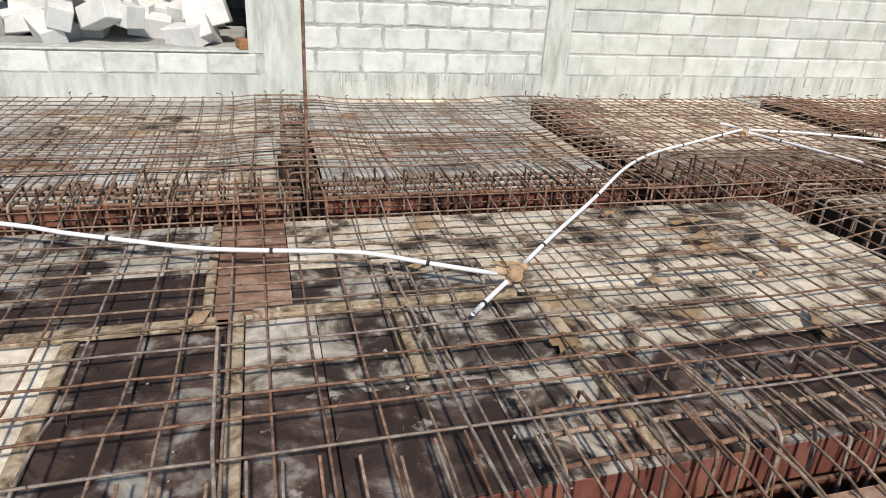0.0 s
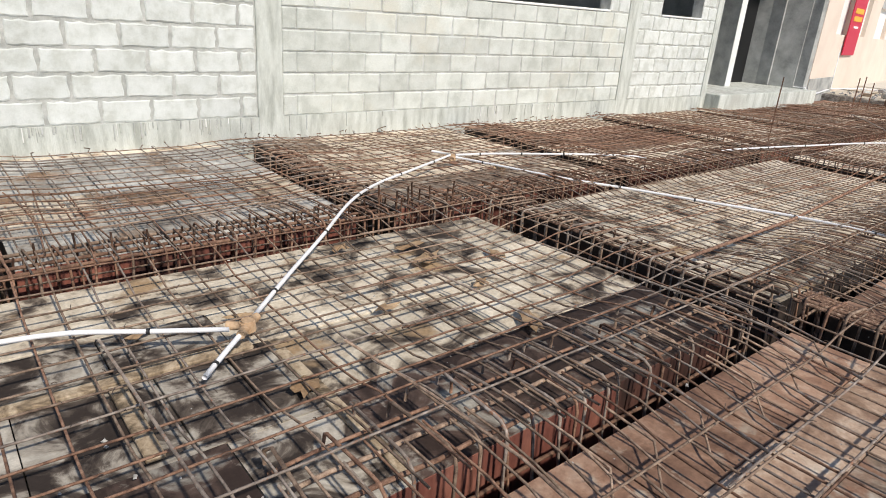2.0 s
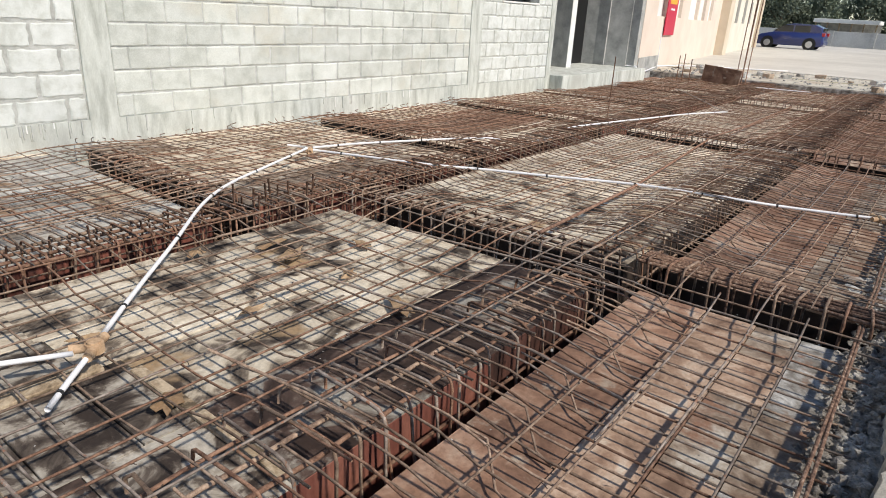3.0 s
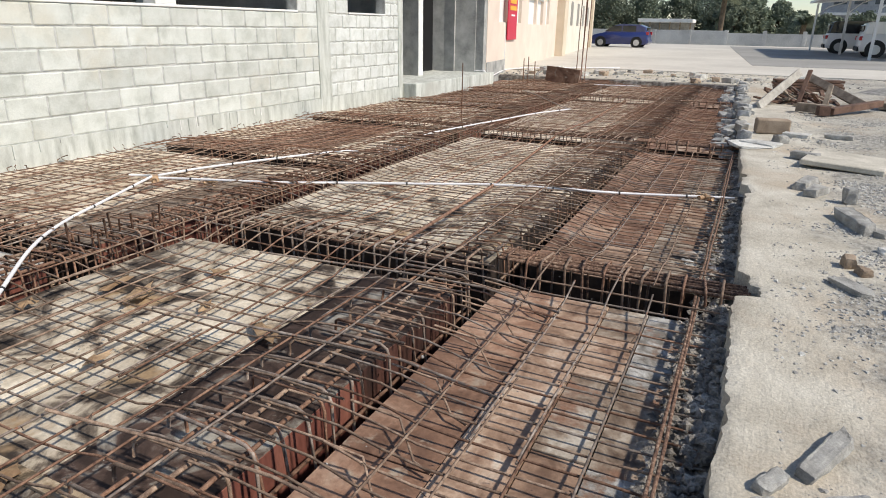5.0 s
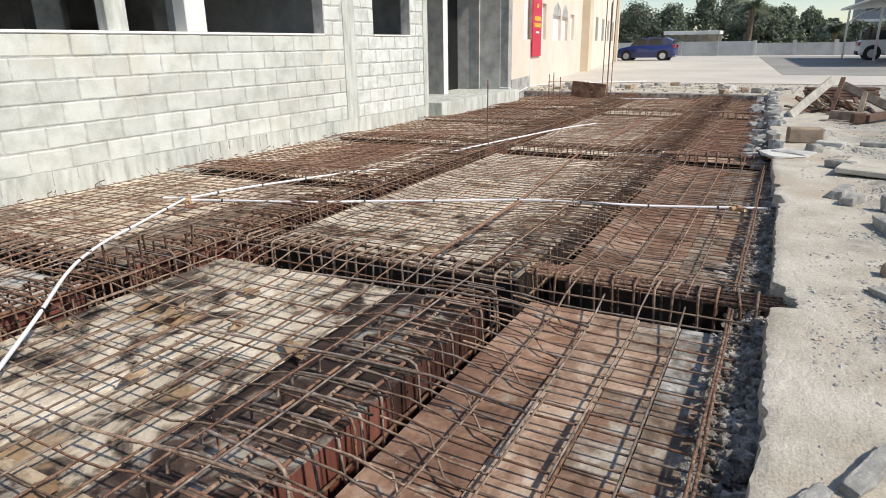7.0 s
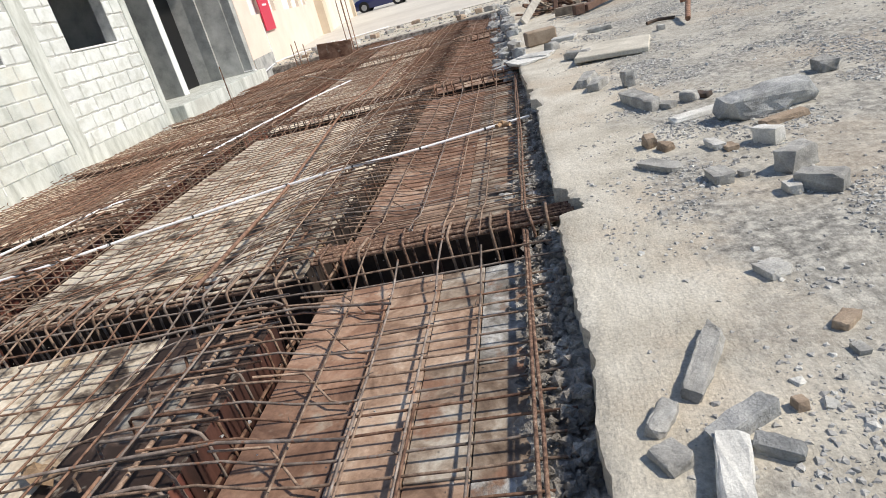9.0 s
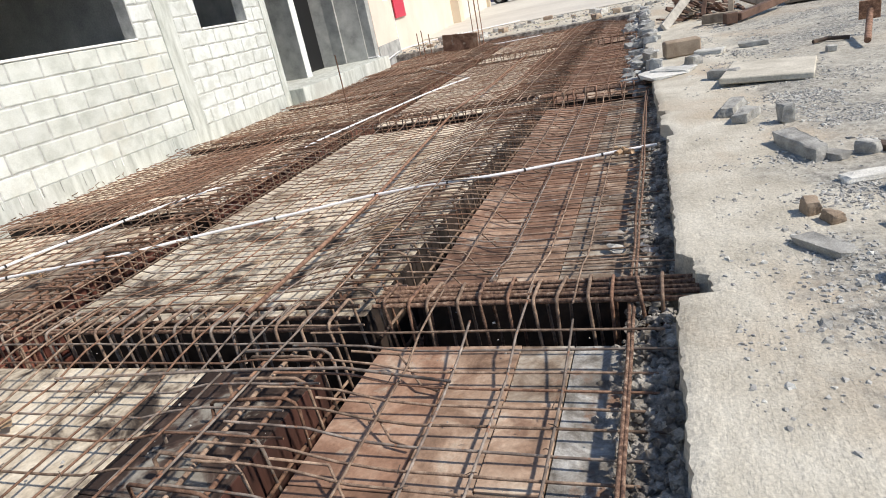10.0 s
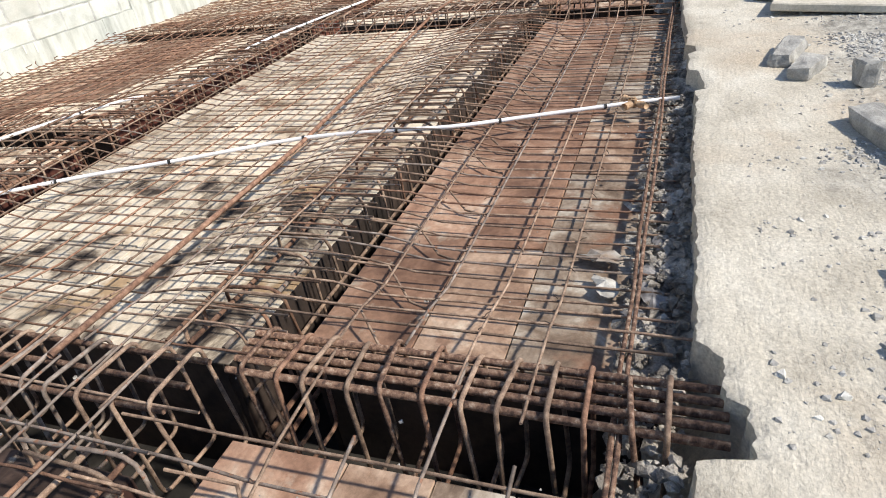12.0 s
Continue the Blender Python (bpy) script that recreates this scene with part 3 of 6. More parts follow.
def cage(x0, x1, y0, y1, along, top=0.02, depth=0.42, step=0.13, mats=(M_RUST, M_RUST_RED, M_RUST_GREY), bars=4, thick=0.0065, long_r=0.010, label="rusty steel beam cage of stirrups and long bars"):
    g = empty("beam_cage", ((x0 + x1) / 2, (y0 + y1) / 2, top - depth))
    tagged(g, label, "rebar cage", group="beam cages")
    w = (y1 - y0) if along == "x" else (x1 - x0)
    meshes = [stirrup_mesh(w, depth, mats[i % len(mats)], i, thick) for i in range(5)]
    a, b = (x0, x1) if along == "x" else (y0, y1)
    s = max(a + 0.05, 0.10) if along == "y" else a + 0.05
    while s < b - 0.03:
        ob = new("stirrup", meshes[rng.randrange(5)])
        ob.parent = g
        tilt = rng.uniform(-5, 5)
        if along == "x":
            ob.matrix_basis = pose(s - g.location.x, rng.uniform(-0.012, 0.012), depth + rng.uniform(-0.01, 0.008), tilt, 0, 90 + rng.uniform(-6, 6))
        else:
            ob.matrix_basis = pose(rng.uniform(-0.012, 0.012), s - g.location.y, depth + rng.uniform(-0.01, 0.008), tilt, 0, rng.uniform(-6, 6))
        s += step * rng.uniform(0.75, 1.25)
    levels = [(-w / 2 + 0.02 + (w - 0.04) * i / (bars - 1), depth - 0.022) for i in range(bars)]
    if thick < 0.007:
        levels += [(-w / 2 + 0.02, depth * 0.55), (w / 2 - 0.02, depth * 0.55)]
        levels += [(-w / 2 + 0.03, 0.02), (0, 0.02), (w / 2 - 0.03, 0.02)]
    for q, z in levels:
        pts = []
        n = max(2, int((b - a) / 0.45))
        for i in range(n + 1):
            u = a + (b - a) * i / n
            jx, jz = rng.uniform(-0.006, 0.006), rng.uniform(-0.006, 0.004)
            pts.append((u - g.location.x, q + jx, z + jz) if along == "x" else (q + jx, u - g.location.y, z + jz))
        bar("main_bar", pts, long_r if z > depth * 0.7 or z < 0.1 else 0.006, M_RUST_FLAKY if thick > 0.007 else rng.choice((M_RUST_RED, M_RUST)), g, 8)
    return g


def hook_cage(x0, x1, reach=0.33, steps=(0.05, 0.12, 0.14, 0.16, 0.13)):
    """Beam cage whose hooked bars stand in the trench and lie back over the edge of the boards."""
    g = empty("beam_cage", ((x0 + x1) / 2, 1.37, -0.45))
    tagged(g, "rusty beam cage with hooked bars bent over the boards", "rebar cage", group="beam cages")
    shapes = []
    for k in range(6):
        r = random.Random(k)
        q = reach + r.uniform(-0.04, 0.06)
        z = 0.45 + r.uniform(-0.006, 0.006)
        pts = [(-0.03, 0.02, 0.0), (-0.02, 0.0, 0.25), (-0.012, 0.0, z - 0.045), (0.0, 0.0, z - 0.012), (0.03, 0.0, z + 0.006), (0.07, 0.0, z + 0.008), (q, r.uniform(-0.03, 0.03), z + 0.004), (q + 0.022, 0.0, z - 0.012), (q + 0.028, 0.0, z - 0.07)]
        v, f = tube_data([(p[1], p[0], p[2]) for p in pts], 0.007, 6)
        me = bpy.data.meshes.new("hooked_bar")
        me.from_pydata(v, [], f)
        me.polygons.foreach_set("use_smooth", [True] * len(me.polygons))
        me.materials.append((M_RUST_GREY, M_RUST, M_RUST_GREY, M_RUST, M_RUST_RED, M_RUST)[k])
        shapes.append(me)
    x = x0 + 0.05
    while x < x1:
        ob = new("hooked_bar", rng.choice(shapes))
        ob.parent = g
        ob.matrix_basis = pose(x - g.location.x, rng.uniform(-0.02, 0.015), rng.uniform(-0.012, 0.008), rng.uniform(-2, 2), rng.uniform(-4, 4), rng.uniform(-7, 7))
        x += rng.choice(steps)
    for y, z, r in ((1.39, 0.435, 0.009), (1.52, 0.434, 0.009), (1.62, 0.434, 0.007), (1.35, 0.24, 0.008), (1.28, 0.05, 0.011), (1.36, 0.05, 0.011)):
        pts = [(x0 + (x1 - x0) * i / 16 - g.location.x, y - 1.37 + rng.uniform(-0.008, 0.008), z + rng.uniform(-0.006, 0.004)) for i in range(17)]
        bar("main_bar", pts, r, rng.choice((M_RUST_GREY, M_RUST, M_RUST_RED)), g)
    return g


for a, b in zip(bys[0::2], bys[1::2]):
    hook_cage(max(1.05, a - 0.02), b + 0.02) if a < 1 else hook_cage(a - 0.02, b + 0.02, 0.22, (0.12, 0.15, 0.17))
for a, b in zip(fxs[0::2], fxs[1::2]):
    cage(a - 0.1, b + 0.1, 3.44, 3.76, "x", 0.03, 0.44, 0.12, (M_RUST_RED, M_RUST, M_RUST_RED), 4)
for a, b in CROSS_NEAR:
    cage(a + 0.13, b - 0.08, -0.03 if a < 4 else 0.10, 1.30, "y", 0.035, 0.40, 0.11, (M_RUST, M_RUST_RED, M_RUST_FLAKY), 5, 0.0075, 0.011)
for a, b in CROSS_BAY:
    cage(a + 0.12, b - 0.08, 1.38, 3.42, "y", 0.03, 0.40, 0.105, (M_RUST_GREY, M_RUST, M_RUST), 3, 0.0071, 0.010)
for a, b in CROSS_FAR:
    cage(a + 0.05, b - 0.05, 3.80, 5.7, "y", 0.02, 0.42, 0.12, (M_RUST_RED, M_RUST, M_RUST_RED), 3)


# ---- mats of reinforcing bars ----
def mat_bars(x0, x1, y0, y1, sx, sy, mats, rx=0.005, ry=0.005, dz=0.0, hook=False, jitter=0.02, over=(0.0, 0.0), xo=0.35):
    """A mat: bars along y every sx, bars along x every sy, tied where they cross."""
    g = empty("rebar_mat", ((x0 + x1) / 2, (y0 + y1) / 2, DECK + 0.04))
    tagged(g, "rusty reinforcing bars tied into a mat over the shuttering", "rebar mat", group="reinforcing mats")
    L = g.location

    def loc(x, y, z):
        return (x - L.x, y - L.y, z - L.z)

    if sx:
        x = x0 + sx / 2
        while x < x1:
            xx = x + rng.gauss(0, jitter * 0.4)
            sl = rng.gauss(0, jitter)
            bow = rng.gauss(0, jitter * 0.5)
            ya, yb = y0 - over[0] + rng.uniform(-0.05, 0.05), y1 + over[1] + rng.uniform(-0.04, 0.04)
            n = max(3, int((yb - ya) / 0.16))
            pts = []
            for i in range(n + 1):
                q = i / n
                y = ya + (yb - ya) * q
                px = xx + sl * (q - 0.5) + bow * math.sin(math.pi * q)
                pts.append(loc(px, y, matz(px, y) + dz + rng.uniform(-0.003, 0.003)))
            if hook and rng.random() < 0.6:
                lx, ly, lz = pts[-1]
                k = rng.uniform(0.02, 0.06)
                pts.append((lx + rng.uniform(-0.02, 0.02), ly + 0.015, lz + k * 0.6))
                pts.append((lx + rng.uniform(-0.05, 0.05), ly - 0.02, lz + k))
            bar("bar", pts, ry, rng.choice(mats), g, 5)
            x += sx * rng.uniform(0.88, 1.12)
    if sy:
        y = y0 + sy / 2
        while y < y1:
            a = x0 - rng.uniform(0, xo)
            while a < x1:
                ln = rng.uniform(5.5, 8)
                b = min(x1 + rng.uniform(0, xo), a + ln)
                sl, bow = rng.gauss(0, jitter), rng.gauss(0, jitter * 0.6)
                yy = y + rng.gauss(0, jitter * 0.4)
                n = max(3, int((b - a) / 0.18))
                pts = []
                for i in range(n + 1):
                    q = i / n
                    px = a + (b - a) * q
                    py = yy + sl * (q - 0.5) + bow * math.sin(math.pi * q * 2)
                    pts.append(loc(px, py, matz(px, py) + dz + 0.011 + rng.uniform(-0.003, 0.003)))
                bar("bar", pts, rx, rng.choice(mats), g, 5)
                if b >= x1:
                    break
                a = b - 0.45
            y += sy * rng.uniform(0.9, 1.1)
    if sx and sy and x0 < 9 and x1 > -0.5:
        ny, nx = int((y1 - y0) / sy), int((min(x1, 8.2) - max(x0, -1.2)) / sx)
        for i in range(nx):
            for j in range(ny):
                if rng.random() < 0.5:
                    TIES.append((max(x0, -1.2) + sx * (i + 0.5), y0 + sy * (j + 0.5), dz))
    return g


TIES = []
R1 = (M_RUST, M_RUST, M_RUST_RED, M_RUST_GREY)
R2 = (M_RUST_RED, M_RUST_RED, M_RUST)
# near bay
mat_bars(-3.2, 3.62, 1.48, 3.40, 0.148, 0.15, R1, over=(0.2, 0.5), jitter=0.013)
# next bays between the long beams: closer bars across
mat_bars(3.80, 8.3, 1.48, 3.40, 0.092, 0.15, R1, rx=0.0046, ry=0.0043, over=(0.25, 0.35), jitter=0.012)
mat_bars(8.5, 13.4, 1.48, 3.40, 0.10, 0.16, R2, rx=0.0046, ry=0.0043, over=(0.25, 0.35), jitter=0.014)
mat_bars(13.6, 17.4, 1.48, 3.40, 0.13, 0.16, R2, over=(0.25, 0.35))
# strip beside the slab
mat_bars(-3.2, 3.58, 0.32, 1.2, 0.098, 0.2, R1, over=(0.26, 0.32), dz=-0.012, jitter=0.009)
mat_bars(4.02, 8.2, 0.32, 1.2, 0.084, 0.2, R1, rx=0.0046, ry=0.0046, over=(0.25, 0.6), dz=-0.012, jitter=0.009)
mat_bars(8.62, 13.3, 0.34, 1.2, 0.09, 0.2, R2, over=(0.12, 0.6), dz=-0.012)
mat_bars(13.7, 17.4, 0.5, 1.2, 0.13, 0.2, R2, over=(0.1, 0.6), dz=-0.012)
# bays along the wall
mat_bars(-3.2, 0.55, 3.84, 6.25, 0.135, 0.15, (M_RUST_GREY, M_RUST_GREY, M_RUST), hook=True, over=(0.45, 0), jitter=0.03)
mat_bars(0.5, 2.9, 3.84, 6.25, 0.135, 0.15, (M_RUST_GREY, M_RUST_GREY, M_RUST), hook=True, over=(0.45, 0), jitter=0.03)
mat_bars(-3.2, 0.4, 3.84, 4.85, 0.13, 0.16, R2, dz=0.018, jitter=0.05, over=(0.3, 0.1))
mat_bars(0.7, 2.75, 3.84, 4.75, 0.13, 0.16, R2, dz=0.018, jitter=0.05, over=(0.3, 0.1))
mat_bars(2.9, 5.7, 3.84, 6.25, 0.115, 0.14, R1, hook=True, over=(0.4, 0), jitter=0.03)
mat_bars(5.75, 8.6, 3.84, 6.25, 0.11, 0.14, R2, hook=True, over=(0.4, 0), jitter=0.03)
mat_bars(8.65, 11.4, 3.84, 6.2, 0.12, 0.15, R2, over=(0.4, 0), jitter=0.03)
mat_bars(11.4, 14.2, 3.9, 6.0, 0.13, 0.16, R2, over=(0.4, 0), jitter=0.03)
mat_bars(14.2, 17.4, 3.9, 6.0, 0.14, 0.17, R2, over=(0.4, 0), jitter=0.03)

# ---- building with the block wall ----
wall = empty("wall_north", (4.0, YW + 0.1, 0.0))
tagged(wall, "unplastered pale concrete block wall with window openings", "wall", kind="structure")


def wpart(name, lo, hi, material, bevel=0.0, label=""):
    o = wall.location
    return part(name, box([a - b for a, b in zip(lo, o)], [a - b for a, b in zip(hi, o)], bevel), material, wall, label)


TOP = 3.2
YF, YB = YW, YW + 0.2           # front and back face
YM = YW + 0.010                 # face of the mortar core
BAND, COURSE = 0.145, 0.2145
SILL, HEAD = BAND + 6 * COURSE, 2.75
LOW = 0.335                     # sill of the low opening
# cement band at the foot
wpart("cement_band", (-3.4, YF - 0.004, -0.7), (0.72, YB, BAND - 0.025), M_RENDER)
wpart("cement_band", (0.72, YF - 0.004, -0.7), (11.72, YB, BAND), M_RENDER)
# mortar core behind the blocks
wpart("mortar", (0.72, YM, BAND), (3.11, YB, TOP), M_MORTAR)
wpart("mortar", (3.38, YM, BAND), (9.03, YB, SILL), M_MORTAR_L)
wpart("mortar", (3.38, YM, SILL), (3.75, YB, TOP), M_MORTAR_L)
wpart("mortar", (8.56, YM, SILL), (9.03, YB, TOP), M_MORTAR)
wpart("mortar", (3.75, YM, HEAD), (8.56, YB, TOP), M_MORTAR_L)
wpart("mortar", (9.33, YM, BAND), (11.56, YB, SILL), M_MORTAR)
wpart("mortar", (9.33, YM, SILL), (9.89, YB, TOP), M_MORTAR)
wpart("mortar", (11.09, YM, SILL), (11.56, YB, TOP), M_MORTAR)
wpart("mortar", (9.89, YM, HEAD), (11.09, YB, TOP), M_MORTAR)
wpart("mortar", (-3.4, YM, BAND - 0.025), (0.38, YB, LOW - 0.02), M_MORTAR)
wpart("mortar", (0.25, YM - 0.004, LOW - 0.02), (0.38, YB, TOP), M_RENDER)
wpart("mortar", (-3.4, YM, HEAD), (0.25, YB, TOP), M_MORTAR)
# columns
for a, b in ((0.38, 0.72), (3.11, 3.38), (9.03, 9.33), (11.56, 11.73)):
    wpart("column", (a, YF - 0.008, -0.3), (b, YB + 0.04, TOP), M_RENDER, 0.006)
# copings on the sills
wpart("sill", (3.75, YF - 0.012, SILL), (8.56, YB + 0.01, SILL + 0.03), M_WHITEP, 0.006)
wpart("sill", (9.89, YF - 0.012, SILL), (11.09, YB + 0.01, SILL + 0.03), M_WHITEP, 0.006)
wpart("sill", (-3.4, YF - 0.012, LOW - 0.02), (0.25, YB + 0.01, LOW), M_RENDER, 0.006)
# mullions
wpart("mullion", (6.01, YF + 0.0, SILL + 0.03), (6.31, YB, HEAD), M_WHITEP, 0.006)
wpart("mullion", (5.03, YF + 0.05, SILL + 0.03), (5.28, YB, HEAD), M_RENDER, 0.006)


def block_mesh(w, h, seed, rag):
    """A block with worn, ragged edges: a jittered outline, drawn back and rounded over at the front."""
    r = random.Random(seed)
    out = []
    for (x0, z0), (x1, z1), n in (((0, 0), (w, 0), 7), ((w, 0), (w, h), 4), ((w, h), (0, h), 7), ((0, h), (0, 0), 4)):
        for i in range(n):
            q = i / n
            out.append((x0 + (x1 - x0) * q + r.uniform(-rag, rag), z0 + (z1 - z0) * q + r.uniform(-rag, rag)))
    k = len(out)
    c = (w / 2, h / 2)
    vs = [(x, 0.05, z) for x, z in out] + [(x, 0.006, z) for x, z in out]
    vs += [(x + (c[0] - x) / w * 0.022, r.uniform(-0.0015, 0.0015), z + (c[1] - z) / h * 0.022) for x, z in out]
    fs = []
    for a in (0, k):
        for i in range(k):
            j = (i + 1) % k
            fs.append((a + i, a + j, a + k + j, a + k + i))
    fs.append(tuple(2 * k + i for i in range(k)))
    me = bpy.data.meshes.new("block")
    me.from_pydata(vs, [], fs)
    return me


BLOCKS = {}


def course_blocks(x0, x1, z0, n, material, start, gap=0.012, h=0.2, pitch=0.4, proud=0.0):
    for c in range(n):
        z = z0 + c * h
        x = x0 - (start if c % 2 == 0 else (start + pitch / 2) % pitch)
        while x < x1 - 0.02:
            a, b = max(x, x0) + gap / 2, min(x + pitch, x1) - gap / 2
            if b - a > 0.05:
                w = round(b - a, 2)
                key = (w, h, gap, material.name, rng.randrange(3))
                if key not in BLOCKS:
                    BLOCKS[key] = block_mesh(w, h - gap, len(BLOCKS), 0.008 if gap > 0.02 else 0.0035)
                    BLOCKS[key].materials.append(material)
                ob = new("block", BLOCKS[key])
                ob.parent = wall
                o = wall.location
                ob.matrix_basis = pose(a - o.x, YF + rng.uniform(-0.002, 0.004) - proud - o.y, z + gap / 2 - o.z + rng.uniform(-0.002, 0.002), 0, rng.uniform(-0.3, 0.3), 0)
            x += pitch


course_blocks(0.72, 3.11, BAND, 14, M_BLOCK_W, 0.30, 0.026, COURSE, 0.42)
course_blocks(3.38, 9.03, BAND, 6, M_BLOCK, 0.25, 0.015, COURSE, 0.41)
course_blocks(3.38, 3.75, SILL, 8, M_BLOCK, 0.15, 0.012, COURSE)
course_blocks(8.56, 9.03, SILL, 8, M_BLOCK_W, 0.2, 0.022, COURSE)
course_blocks(9.33, 11.56, BAND, 6, M_BLOCK_W, 0.25, 0.021, COURSE, 0.42)
course_blocks(9.33, 9.89, SILL, 8, M_BLOCK_W, 0.2, 0.022, COURSE)
course_blocks(11.09, 11.56, SILL, 8, M_BLOCK_W, 0.2, 0.022, COURSE)
course_blocks(-3.4, 0.38, BAND - 0.025, 1, M_BLOCK_W, 0.06, 0.018, 0.195, 0.42)
course_blocks(3.75, 8.56, 2.75, 2, M_BLOCK, 0.06, 0.012)

# drips of mortar on the foot of the wall
for k in range(60):
    x = rng.uniform(0.9, 3.05) if k < 44 else rng.uniform(3.4, 9.0)
    w, h = rng.uniform(0.006, 0.016), rng.uniform(0.05, 0.16)
    wpart("mortar_drip", (x, YF - 0.010 - rng.uniform(0, 0.004), BAND + 0.004 - h), (x + w, YF - 0.002, BAND + 0.004), rng.choice((M_MORTAR_L, M_RENDER, M_WHITEP, M_MORTAR)), 0.002)

# rooms behind the openings
room = empty("inside_room", (4, 9, 0.1))
tagged(room, "dark bare rooms behind the window openings", "room", kind="structure")


def rpart(name, lo, hi, material):
    o = room.location
    return part(name, box([a - b for a, b in zip(lo, o)], [a - b for a, b in zip(hi, o)]), material, room)


rpart("floor", (-6, YB, -0.1), (11.7, 13, 0.1), M_INSIDE)
rpart("back_wall", (-6, 13, -0.1), (11.7, 13.2, TOP), M_INSIDE)
rpart("end_wall", (-6.2, YF, -0.1), (-6, 13, TOP), M_INSIDE)
rpart("end_wall", (11.56, YB + 0.05, -0.1), (11.72, 13, TOP), M_CEMENT)
rpart("front_wall", (-6, YF, -0.1), (-3.4, YB, TOP), M_INSIDE)
rpart("partition", (0.5, YB + 0.04, 0.1), (0.65, 13, TOP), M_INSIDE)
rpart("partition", (8.95, YB + 0.04, 0.1), (9.1, 13, TOP), M_INSIDE)
for a, b, y in ((4.55, 4.9, 8.6), (6.1, 6.5, 9.4), (7.3, 7.6, 8.2), (3.9, 4.1, 10.5), (10.3, 10.55, 9.0), (-1.0, -0.7, 10.0)):
    rpart("inner_column", (a, y, 0.1), (b, y + 0.3, TOP), M_CEMENT)
# roof slab out of view, added so the rooms behind the openings stay dark
ceiling = mesh_ob("ceiling", box((-6.2, YF - 0.02, TOP), (16.6, 13.2, TOP + 0.25)), M_CEMENT)
tagged(ceiling, "unseen bare concrete roof slab, added to keep the rooms dark", "ceiling", kind="structure")

# ---- porch beside the block wall ----
porch = empty("porch", (13.8, 7.0, 0.2))
tagged(porch, "raised cement porch with bare grey columns and a dark doorway", "porch", kind="structure")


def ppart(name, lo, hi, material, bevel=0.0):
    o = porch.location
    return part(name, box([a - b for a, b in zip(lo, o)], [a - b for a, b in zip(hi, o)], bevel), material, porch)


# black for the sheet across the doorway: the unlit room behind, as colour
M_DOORWAY_SHADE = plain("doorway_shade", (0.008, 0.008, 0.009), 0.5)
ppart("platform", (11.73, 6.06, -0.6), (15.9, 9.5, 0.20), M_RENDER, 0.008)
ppart("column", (13.72, 7.06, 0.2), (13.95, 7.6, TOP), M_CEMENT, 0.008)
ppart("column_face", (13.716, 7.048, 0.2), (13.93, 7.06, TOP), M_WHITEP)
ppart("wall", (15.62, 7.04, 0.2), (15.9, 7.6, TOP), M_CEMENT, 0.006)
ppart("wall", (15.82, 7.6, 0.2), (15.98, 9.5, TOP), M_CEMENT)
ppart("wall", (15.78, 6.32, -0.3), (15.98, 7.04, TOP), M_CEMENT, 0.006)
# back wall and doorway sheet are near-black: unlit depth put into their colour
ppart("back_wall", (11.72, 9.5, 0.2), (15.98, 9.7, TOP), M_DEEP_SHADE)
ppart("unlit_doorway", (13.95, 7.62, 0.2), (15.80, 7.68, TOP), M_DOORWAY_SHADE)

# ---- painted building beyond the porch, standing at a slight angle ----
FAC = pose(15.98, 6.31, 0, 0, 0, 8.8)
painted = empty("painted_building")
painted.matrix_world = FAC
tagged(painted, "pink and cream painted building with arched windows", "building", kind="structure")


def fbox(name, lo, hi, material, bevel=0.0, label=""):
    return part(name, box(lo, hi, bevel), material, painted, label)


M_PALEC = surf("pale_cream", [(0.35, (0.68, 0.63, 0.54)), (0.6, (0.76, 0.71, 0.62))], scale=0.8, fine=60, rough=0.85, bump=0.1, rand=0, grain=0.05)
H_B = 4.2
# openings: u from, to, sill, head
OPEN = [(1.35, 2.45, 1.4, 3.0), (3.95, 4.65, 1.4, 2.45), (5.95, 7.6, 1.38, 2.2), (7.8, 9.2, 1.38, 2.2), (9.9, 10.9, 1.4, 2.35)]
u = 0.0
for a, b, s, h in OPEN:
    fbox("wall", (u, 0, -0.3), (a, 0.25, H_B), M_PINK)
    fbox("wall", (a, 0, -0.3), (b, 0.25, s), M_PINK)
    fbox("wall", (a, 0, h), (b, 0.25, H_B), M_PINK)
    fbox("pane", (a, 0.20, s), (b, 0.22, h), plain("dark_pane", (0.02, 0.022, 0.025), 0.2), 0, "dark glass pane")
    fbox("reveal", (a + (b - a) * 0.35, 0.10, s), (b - 0.002, 0.19, h), M_WHITEP)
    u = b
fbox("wall", (u, 0, -0.3), (13.3, 0.25, H_B), M_PINK)
fbox("dado", (0.0, -0.02, -0.3), (2.3, -0.002, 0.42), M_CEMENT, 0.004, "bare grey cement foot of the wall")
fbox("wall", (-0.2, 0.25, -0.3), (0.0, 7, H_B), M_CEMENT)
# pointed heads of the arched windows: flat grey plates paint the shade of the recess
for a, b in ((5.95, 7.6), (7.8, 9.2)):
    bm = bmesh.new()
    f = bm.faces.new([bm.verts.new(p) for p in ((a, -0.003, 2.19), (b, -0.003, 2.19), (b - 0.12, -0.003, 2.4), ((a + b) / 2, -0.003, 2.62), (a + 0.12, -0.003, 2.4))])
    ex = bmesh.ops.extrude_face_region(bm, geom=[f])
    bmesh.ops.translate(bm, vec=(0, 0.002, 0), verts=[v for v in ex["geom"] if isinstance(v, bmesh.types.BMVert)])
    part("arch_head", bm, M_CEMENT, painted, "flat grey plate for the shade in a pointed window head")
fbox("pilaster", (13.3, -0.35, -0.3), (14.5, 0.3, H_B + 0.3), M_CREAM, 0.01)
